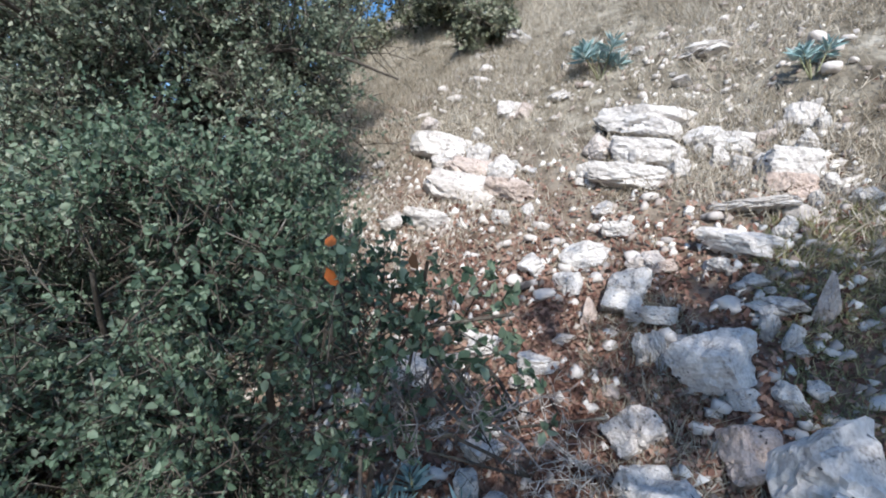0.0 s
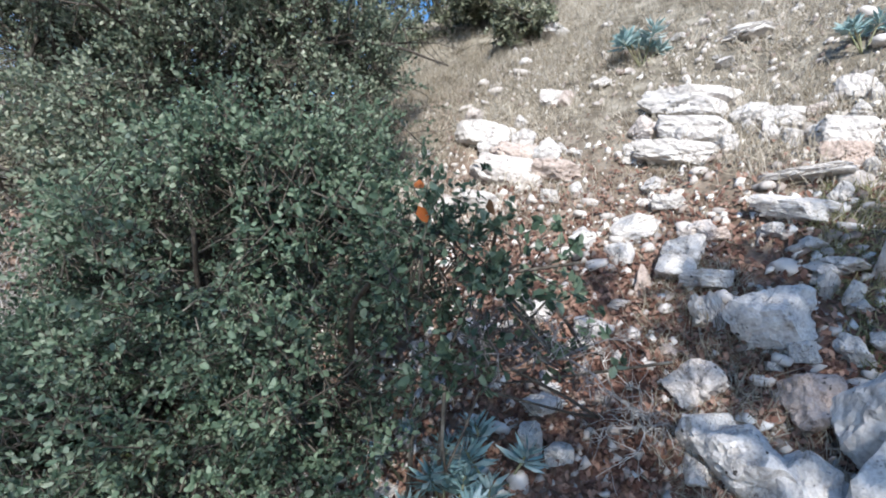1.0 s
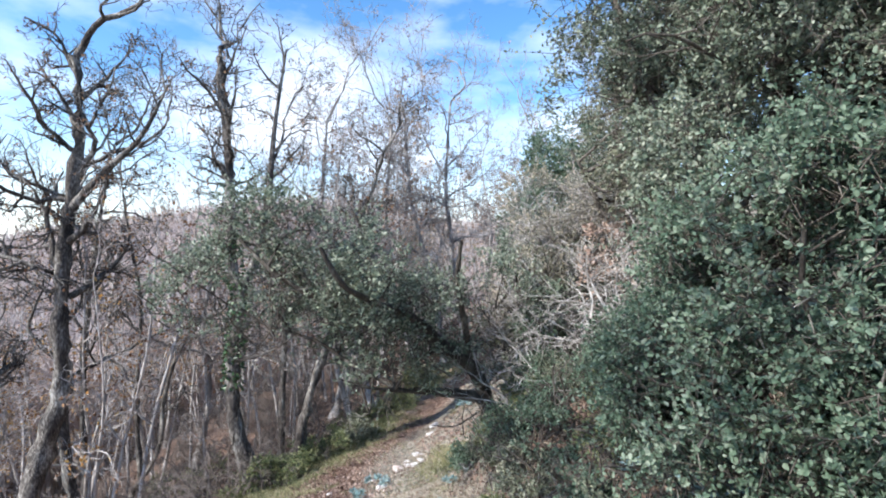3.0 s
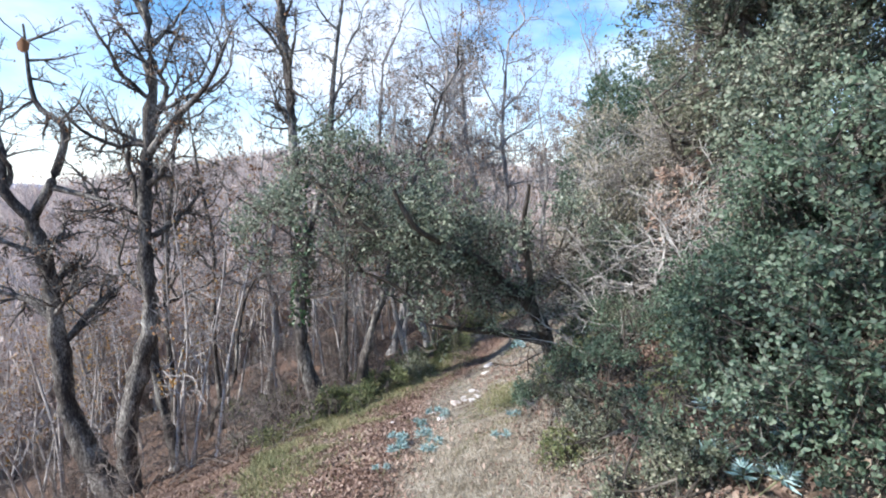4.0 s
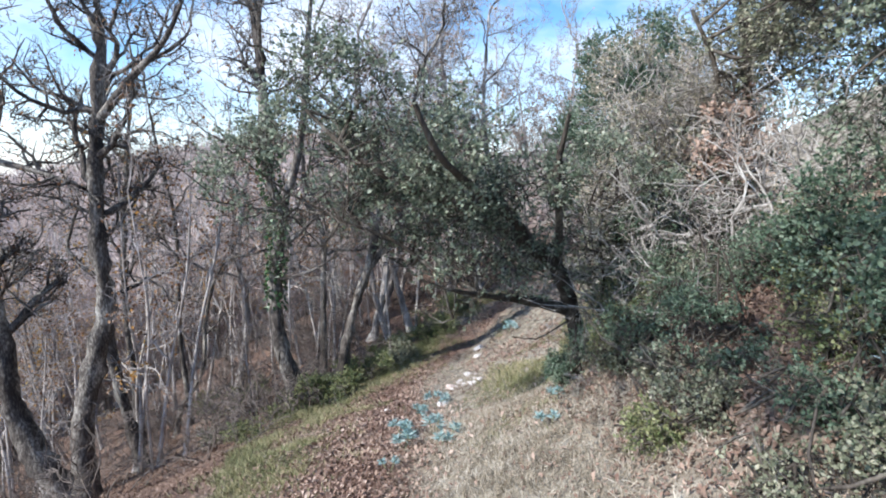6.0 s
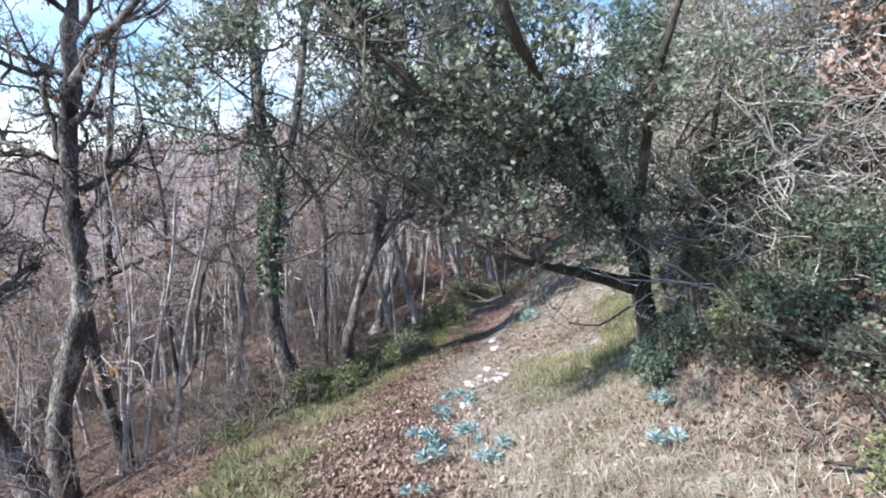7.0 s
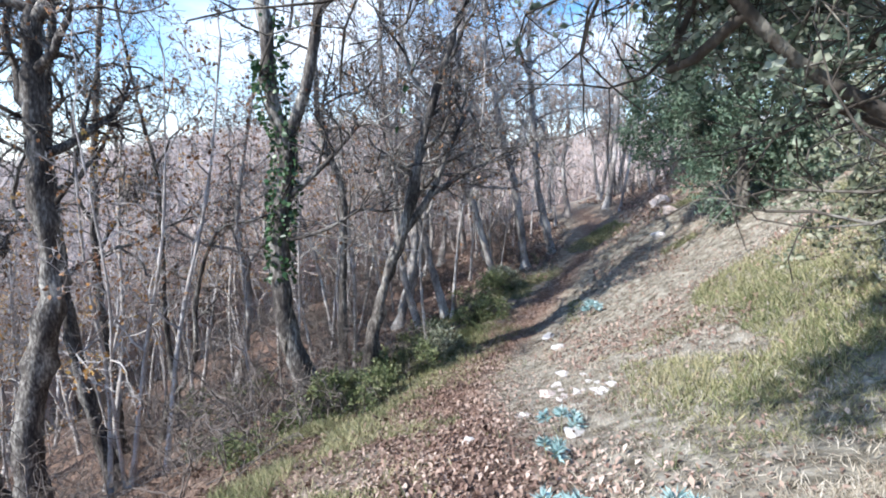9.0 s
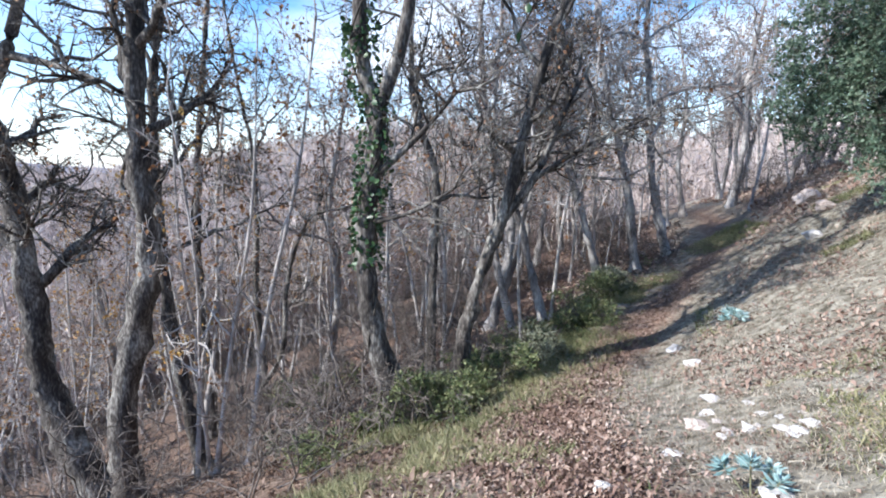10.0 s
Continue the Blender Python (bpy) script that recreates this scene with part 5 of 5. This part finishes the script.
for k, (x, y, w, h) in enumerate(((1.00, 1.75, 0.20, 0.15), (1.16, 2.10, 0.24, 0.20), (1.28, 1.82, 0.22, 0.18), (1.10, 2.55, 0.22, 0.16), (1.34, 2.30, 0.24, 0.22), (0.84, 2.25, 0.18, 0.12), (1.18, 2.90, 0.24, 0.18),
                                  (1.05, 3.20, 0.20, 0.13), (0.88, 2.60, 0.18, 0.12), (1.45, 2.70, 0.26, 0.24), (0.70, 2.38, 0.16, 0.12), (1.40, 3.1, 0.26, 0.2), (1.12, 1.58, 0.28, 0.2), (1.27, 1.68, 0.26, 0.22), (0.96, 1.52, 0.24, 0.16), (1.36, 2.0, 0.26, 0.22))):
    shrub(x, y, w, h, 230, 560 + k, "low evergreen seedlings among brown leaves", (M_LEAF, M_UNDER, M_LEAF_PALE)[k % 3], size=0.016, leaf=10)
FOOT = "dark evergreen seedlings in dry leaves at an oak's foot"
for k, (x, y, w, h) in enumerate(((0.95, 3.45, 0.24, 0.20), (1.20, 3.55, 0.28, 0.26), (1.02, 3.75, 0.24, 0.18), (1.38, 3.80, 0.30, 0.30), (0.78, 3.55, 0.18, 0.13), (1.32, 3.35, 0.28, 0.26), (1.55, 3.55, 0.32, 0.34), (0.90, 3.20, 0.20, 0.16))):
    shrub(x, y, w, h, 250, 590 + k, FOOT, (M_LEAF, M_UNDER)[k % 2], size=0.018, leaf=10)
shrub(1.38, 3.88, 0.42, 0.55, 640, 526, "dark evergreen shrub on the bank", size=0.020, gap=0.48)
shrub(1.75, 3.75, 0.45, 0.7, 560, 527, "dark evergreen shrub on the bank", size=0.020, gap=0.50)
PALE = "grey-green evergreen bush among dead twigs"
shrub(1.85, 4.5, 0.75, 1.35, 1100, 508, PALE, M_LEAF_PALE, gap=0.52)
shrub(1.72, 4.0, 0.6, 0.9, 900, 522, "dark evergreen shrub on the bank", size=0.024, gap=0.48)
shrub(1.45, 4.3, 0.45, 1.1, 420, 509, PALE, M_LEAF_PALE, gap=0.53)
shrub(2.1, 5.6, 0.9, 1.7, 1300, 510, PALE, M_LEAF_PALE, size=0.04, gap=0.52)
LOW = "low green undergrowth beside the footpath"
for k, (x, y, w, h, c) in enumerate(((-1.83, 9.5, 0.5, 0.45, 380), (-1.5, 10.2, 0.45, 0.5, 320), (-2.6, 9.3, 0.5, 0.5, 320), (0.2, 12.4, 0.6, 0.45, 380), (1.2, 13.7, 0.6, 0.5, 360),
                                     (-0.66, 12.2, 0.5, 0.45, 300), (-1.2, 11.5, 0.5, 0.45, 300), (-4.6, 12.4, 0.8, 0.7, 420), (-4.2, 10.4, 0.5, 0.35, 240), (-2.9, 8.5, 0.5, 0.3, 240),
                                     (-1.45, 8.75, 0.5, 0.42, 380), (-1.05, 9.7, 0.55, 0.5, 400), (-0.55, 10.8, 0.55, 0.5, 400), (0.25, 12.0, 0.6, 0.5, 380), (0.95, 13.3, 0.6, 0.5, 380), (-1.95, 8.95, 0.5, 0.65, 420))):
    shrub(x, y, w, h, c, 520 + k, LOW, M_UNDER if k % 4 else M_LEAF_PALE, size=0.036, leaf=10, gap=0.54)
# the dark evergreen high on the bank, at the bend
evergreen("evergreen_oak", "dense dark evergreen oak at the bend of the bank", "tree",
          [([(4.35, 10.6, gz1(4.35, 10.6) - 0.1), (4.3, 10.6, 2.0), (4.4, 10.5, 4.0)], 0.11, 0.04)],
          [(3.95, 10.9, 1.75, 0.62, 0.7, 0.75), (3.75, 10.8, 3.0, 0.72, 0.8, 0.95), (4.6, 10.5, 2.1, 1.0, 0.9, 0.9), (4.9, 10.2, 3.1, 1.0, 0.9, 0.9), (4.2, 10.3, 4.2, 1.1, 1.0, 0.9),
           (5.4, 10.1, 1.9, 0.9, 0.8, 0.8), (3.25, 11.6, 2.3, 0.55, 0.6, 1.1), (3.9, 11.9, 1.6, 0.6, 0.6, 0.6), (4.3, 11.7, 2.4, 0.7, 0.6, 0.9), (4.3, 10.6, 0.95, 0.9, 0.8, 0.6), (5.1, 10.3, 1.2, 0.8, 0.7, 0.6)],
          9000, 105, each=14, twig=0.25, size=0.052, limbs=14, limb_r=0.03, gap=0.46, scale=1.9)
TOPS = "grey-green shrub among dry grass high on the slope"
for k, (x, y, w, h) in enumerate(((4.85, 2.9, 0.7, 0.5), (4.43, 2.1, 0.6, 0.4), (4.4, 1.55, 0.5, 0.35), (3.95, 1.05, 0.35, 0.22), (4.2, 2.7, 0.6, 0.5))):
    shrub(x, y, w, h, 420, 540 + k, TOPS, M_LEAF_PALE, size=0.04, gap=0.5)


def dead_shrub(x, y, z, spread_, up, seed, label, stems=12, length=0.8, lean=(0, 0, 0), thin=0.0022, radius=0.009, depth=2, kids=(6, 5), mat=None):
    """A bare, tangled shrub: each stem with its twigs is a part."""
    r = np.random.default_rng(seed)
    ob = thing("dead_shrub", (x, y, z), label, "shrub", "dead shrubs")
    fine = []
    for k in range(stems):
        way = unit(r.normal(size=3) * np.array([spread_, spread_, 0.25]) + np.array([0, 0, up]) + np.array(lean))
        start = np.array([x, y, z]) + r.normal(size=3) * np.array([0.12, 0.12, 0.0]) * length
        paths = [q for q in limb_paths(r, start, way, length * (0.6 + 0.7 * r.random()), radius, depth, lift=0.05, wander=0.4, kids=kids, seg=0.1, thin=thin)
                 if clear_of_path(q[0], 0.35).all()]
        if paths:
            link_mesh("stem", *limb_mesh(paths[:1]), mat or M_TWIG, ob)
            fine += paths[1:]
    if fine:
        tagged(link_mesh("twigwork", *limb_mesh(fine), mat or M_TWIG, ob), kind="stuff")
    return ob


GREY = "tangle of pale grey dead twigs"
dead_shrub(1.35, 3.75, gz1(1.35, 3.75) + 0.02, 0.6, 0.8, 601, GREY, 10, 0.9, (-0.3, -0.1, 0.1))
dead_shrub(1.12, 4.0, gz1(1.12, 4.0) + 0.02, 0.6, 0.9, 602, GREY, 6, 0.42, (0, 0, 0.1), 0.0016, 0.005, mat=M_BARK_GREY)
dead_shrub(1.75, 3.1, gz1(1.75, 3.1) + 0.02, 0.5, 0.8, 603, GREY, 6, 0.7, (-0.3, 0, 0.0))
for k, (x, y, z) in enumerate(((1.30, 0.45, 2.04), (1.35, 0.36, 2.04))):
    dead_shrub(x, y, z, 0.8, 0.45, 604 + 20 * k, "silvery bare twigs inside a bush", 5, 0.17, (0.1, -0.1, 0.25), 0.0011, 0.0036, mat=M_BARK_GREY)
dead_shrub(1.02, 3.15, gz1(1.02, 3.15) + 0.02, 0.9, 0.35, 606, "pale bare twigs at an oak's foot", 6, 0.40, (0.1, -0.3, 0), 0.0016, 0.005, mat=M_BARK_GREY)
dead_shrub(0.80, 3.3, gz1(0.8, 3.3) + 0.02, 0.9, 0.2, 607, "pale bare twigs at an oak's foot", 4, 0.35, (0.1, -0.3, 0), 0.0016, 0.005, mat=M_BARK_GREY)
dead_shrub(1.72, 0.15, gz1(1.72, 0.15) + 0.01, 1.0, 0.25, 608, "thin dry stems fallen over stones", 8, 0.24, (0, 0, 0), 0.0010, 0.0025)
BRUSH = "brown leafless brush below the path"
rr = random.Random(19)
brush = []
for k in range(8):
    y = rr.uniform(8.2, 14.0)
    x = float(np.interp(y, _ys, TRAIL_X)) - rr.uniform(2.0, 6.5)
    brush.append(tagged(dead_shrub(x, y, gz1(x, y), 0.45, 1.1, 620 + k, BRUSH, 7, rr.uniform(1.0, 1.8), (-0.1, 0, 0), 0.0035, 0.010, 2, (5, 4), M_BRUSH), group="brush of the wood"))
for k in range(135):
    y = rr.uniform(8.6, 24.0) if k < 100 else rr.uniform(6.2, 9.0)
    x = float(np.interp(y, _ys, TRAIL_X)) - (2.6 + 13.0 * rr.random() ** 1.1 if k < 100 else rr.uniform(2.9, 7.0))
    if k >= 105:
        y = rr.uniform(15.5, 25)
        x = float(np.interp(y, _ys, TRAIL_X + PATH_D)) + rr.choice((-1, 1)) * rr.uniform(1.0, 5.5)
    copy_thing(rr.choice(brush), pose(x, y, gz1(x, y), rr.uniform(-8, 8), rr.uniform(-8, 8), rr.uniform(0, 360)) @ Matrix.Scale(rr.uniform(0.6, 1.5), 4))


def spurge(x, y, z, heads, seed, size=0.085, label="blue-green spurge with whorled leaves on short stems"):
    r = np.random.default_rng(seed)
    ob = thing("spurge_plant", (x, y, z), label, "plant", "spurge plants")
    for k in range(heads):
        a = k * 2.4 + r.random()
        lean = np.array([math.cos(a), math.sin(a), 0]) * (0.25 + 0.75 * r.random()) * (0.8 if heads > 1 else 0.1)
        h = size * (0.9 + 0.7 * r.random())
        p = np.array([x, y, z])
        tip = p + np.array([0, 0, h]) + lean * size * 1.5
        link_mesh("stem", *tube(smooth_path([p - (0, 0, 0.02), (p + tip) / 2 + lean * 0.01, tip], 0.03), np.full(len(smooth_path([p - (0, 0, 0.02), (p + tip) / 2 + lean * 0.01, tip], 0.03)), 0.0035), 5), M_STEM, ob)
        n = 44
        t = r.random(n)
        ang = np.arange(n) * 2.39996
        axis = unit(np.array([0, 0, 1.0]) + lean * 0.6)
        sx = unit(np.cross(axis, np.array([0.3, 1, 0.1])))
        sy = np.cross(axis, sx)
        ways = (np.cos(ang)[:, None] * sx + np.sin(ang)[:, None] * sy) + axis * (0.15 + 0.9 * t[:, None])
        at = tip - axis * (0.35 * h * (1 - t))[:, None]
        link_mesh("whorl", *leaf_mesh(at, ways, size * (0.55 + 0.35 * r.random(n)) * (1.05 - 0.35 * t), r, 0.095, 0.05), M_SPURGE, ob)
    return ob


for k, (x, y, n, s) in enumerate(((1.42, 0.60, 3, 0.105), (1.53, 0.50, 3, 0.095), (1.50, 0.64, 2, 0.09), (1.42, 0.47, 2, 0.10), (1.53, 0.76, 2, 0.08), (3.36, 0.34, 7, 0.12), (2.95, -0.53, 4, 0.09),
                                  (-0.33, 4.0, 4, 0.09), (-0.05, 3.75, 3, 0.08), (-0.42, 3.6, 2, 0.06), (-0.34, 4.5, 4, 0.09), (-0.10, 4.2, 4, 0.09), (1.02, 1.66, 3, 0.08), (1.17, 1.62, 3, 0.085),
                                  (1.22, 1.48, 3, 0.08), (1.42, 1.9, 2, 0.08), (1.15, 1.78, 3, 0.08), (1.03, 1.42, 3, 0.075), (1.30, 2.12, 2, 0.08), (0.55, 3.22, 2, 0.06), (0.44, 2.95, 2, 0.06), (1.64, 9.85, 4, 0.14), (0.02, 5.79, 4, 0.10), (-0.2, 5.3, 3, 0.09))):
    spurge(x, y, gz1(x, y), n, 700 + k, s)


def loose_leaf(at, way, size, mat, label, seed, name="leaf"):
    r = np.random.default_rng(seed)
    lv = leaf_mesh(np.array([at], float), np.array([way], float), np.array([size]), r, 0.34, 0.12, True)
    return tagged(link_mesh(name, *lv, mat), label, "leaf")


def hanging_sprig(points, leaf_at, seed, label, mat):
    """A thin twig reaching in from above with a few single leaves on it."""
    r = np.random.default_rng(seed)
    ob = thing("hanging_twig", tuple(points[0]), label, "twig")
    p = smooth_path(points, 0.05)
    link_mesh("twig", *tube(p, np.linspace(0.005, 0.0015, len(p)), 5), M_BARK, ob)
    for t in leaf_at:
        i = int(t * (len(p) - 1))
        link_mesh("leaf", *leaf_mesh(p[i:i + 1], np.array([[r.normal() * 0.5, r.normal() * 0.5, -1.0]]), np.array([0.05]), r, 0.30, 0.12, True), mat, ob)
    return ob


for k, (at, way, s) in enumerate((((1.13, 0.49, 2.33), (0.2, -0.3, -0.6), 0.036), ((1.17, 0.51, 2.38), (-0.4, -0.2, -0.4), 0.03), ((1.28, 0.42, 2.35), (0.3, -0.1, -0.7), 0.034))):
    loose_leaf(at, way, s, M_ORANGE if k < 2 else M_DRY, "single orange leaf caught on an evergreen twig" if k < 2 else "single brown leaf caught on an evergreen twig", 800 + k)

# an evergreen added out of view behind the start, to shade the stones at the foot of the slope
evergreen("evergreen_oak", "added unseen evergreen oak that shades the stones", "tree",
          [([(-1.9, -2.6, gz1(-1.9, -2.6) - 0.08), (-1.7, -2.4, 1.6), (-1.3, -2.0, 2.8), (-0.9, -1.6, 3.8)], 0.09, 0.03)],
          [(-0.75, -1.35, 3.85, 0.75, 0.75, 0.5), (-1.2, -1.9, 4.1, 0.9, 0.9, 0.6), (-0.5, -1.9, 4.0, 0.7, 0.7, 0.5), (-0.9, -0.8, 4.0, 0.6, 0.5, 0.45),
           (-1.85, 0.5, 3.9, 0.5, 0.45, 0.35), (-1.42, 0.22, 3.95, 0.42, 0.4, 0.3), (-2.3, 0.95, 3.8, 0.45, 0.45, 0.3), (-2.55, 1.5, 3.85, 0.5, 0.45, 0.35)],
          2300, 106, each=12, size=0.034, limbs=14, limb_r=0.025, gap=0.47, keep=0.9)

# the pale evergreen higher on the bank, behind the dead twigs
evergreen("evergreen_oak", "grey-green evergreen oak with dead twigs below", "tree",
          [([(2.5, 4.5, gz1(2.5, 4.5) - 0.08), (2.35, 4.4, 2.7), (2.2, 4.3, 3.3), (2.3, 4.4, 4.2)], 0.06, 0.02),
           ([(2.45, 4.45, gz1(2.5, 4.5)), (2.0, 4.2, 2.6), (1.7, 4.1, 3.1)], 0.035, 0.012)],
          [(2.1, 4.1, 2.8, 0.34, 0.36, 0.32), (2.6, 4.4, 3.4, 0.7, 0.7, 0.6), (2.95, 4.1, 3.0, 0.7, 0.7, 0.65), (2.35, 3.6, 2.9, 0.5, 0.5, 0.5),
           (2.7, 4.6, 4.2, 0.7, 0.8, 0.5), (3.1, 3.6, 3.6, 0.7, 0.6, 0.6)],
          4300, 107, each=13, size=0.026, mat=M_LEAF_PALE, limbs=16, limb_r=0.018, gap=0.47, scale=3.0)
dead_shrub(1.65, 3.7, gz1(1.65, 3.7) + 0.3, 0.7, 0.5, 611, GREY, 10, 0.9, (-0.35, -0.25, 0.0))
evergreen("thicket", "dense dry thicket of grey-green sprays and hanging twigs", "shrub",
          [([(1.85, 4.6, gz1(1.85, 4.6) - 0.05), (1.80, 4.55, 1.5), (1.72, 4.5, 2.3)], 0.020, 0.006),
           ([(1.60, 4.5, gz1(1.60, 4.5) - 0.05), (1.52, 4.45, 1.3), (1.42, 4.4, 1.9)], 0.016, 0.005),
           ([(2.10, 4.6, gz1(2.10, 4.6) - 0.05), (2.05, 4.6, 1.7), (1.98, 4.55, 2.6)], 0.020, 0.006)],
          [(1.70, 4.45, 2.30, 0.40, 0.36, 0.42), (1.98, 4.55, 2.60, 0.38, 0.36, 0.36), (1.42, 4.40, 1.85, 0.32, 0.32, 0.36), (1.85, 4.50, 1.80, 0.40, 0.36, 0.40), (2.25, 4.55, 2.2, 0.36, 0.36, 0.5), (1.50, 4.50, 2.72, 0.32, 0.3, 0.28)],
          2050, 109, each=10, twig=0.18, size=0.024, mat=M_DRY_GREEN, limbs=34, limb_r=0.008, sprout=0.5, gap=0.50, scale=3.4, bark=M_TWIG)
for k, (x, y, up, n) in enumerate(((1.80, 4.05, 1.0, 8), (1.62, 4.3, 1.1, 8))):
    dead_shrub(x, y, gz1(x, y) + 0.02, 0.55, up, 613 + k, "tall tangle of pale dry stems on the bank", n, 1.35, (-0.25, -0.15, 0.1), 0.002, 0.010, 2, (8, 6))
dead_shrub(2.0, 3.3, gz1(2.0, 3.3) + 0.1, 0.6, 0.7, 612, GREY, 10, 0.9, (-0.4, -0.2, 0.0))
hanging_sprig([(-1.5, 1.2, 3.6), (-1.25, 1.25, 3.0), (-1.15, 1.3, 2.72), (-1.02, 1.3, 2.6)], (0.7, 0.8, 0.9, 0.99), 811, "thin oak twig with a few hanging brown leaves", M_DRY)
hanging_sprig([(-1.05, 1.35, 3.7), (-0.95, 1.35, 3.1), (-0.92, 1.4, 2.82)], (0.75, 0.88, 0.99), 812, "thin oak twig with a few hanging yellow leaves", M_AUTUMN)
hanging_sprig([(-0.6, 6.0, 2.6), (-0.85, 5.9, 1.9), (-0.97, 5.85, 1.45), (-1.0, 5.85, 1.3)], (0.7, 0.8, 0.9, 0.99), 813, "thin oak twig with a few hanging green leaves", M_IVY)

# a young oak that keeps its russet leaves, among the dead twigs
evergreen("oak_sapling", "young oak still holding crisp russet leaves", "tree",
          [([(2.10, 4.05, gz1(2.10, 4.05) - 0.04), (2.08, 4.05, 1.6), (2.05, 4.05, 2.4)], 0.024, 0.008)],
          [(2.06, 4.05, 2.25, 0.22, 0.22, 0.26), (1.94, 4.08, 2.02, 0.2, 0.2, 0.16), (2.22, 4.05, 1.98, 0.22, 0.22, 0.2)], 210, 108, each=8, twig=0.12, size=0.045, mat=M_PALE_LITTER, limbs=6, limb_r=0.006,
          gap=0.40, bark=M_BARK)
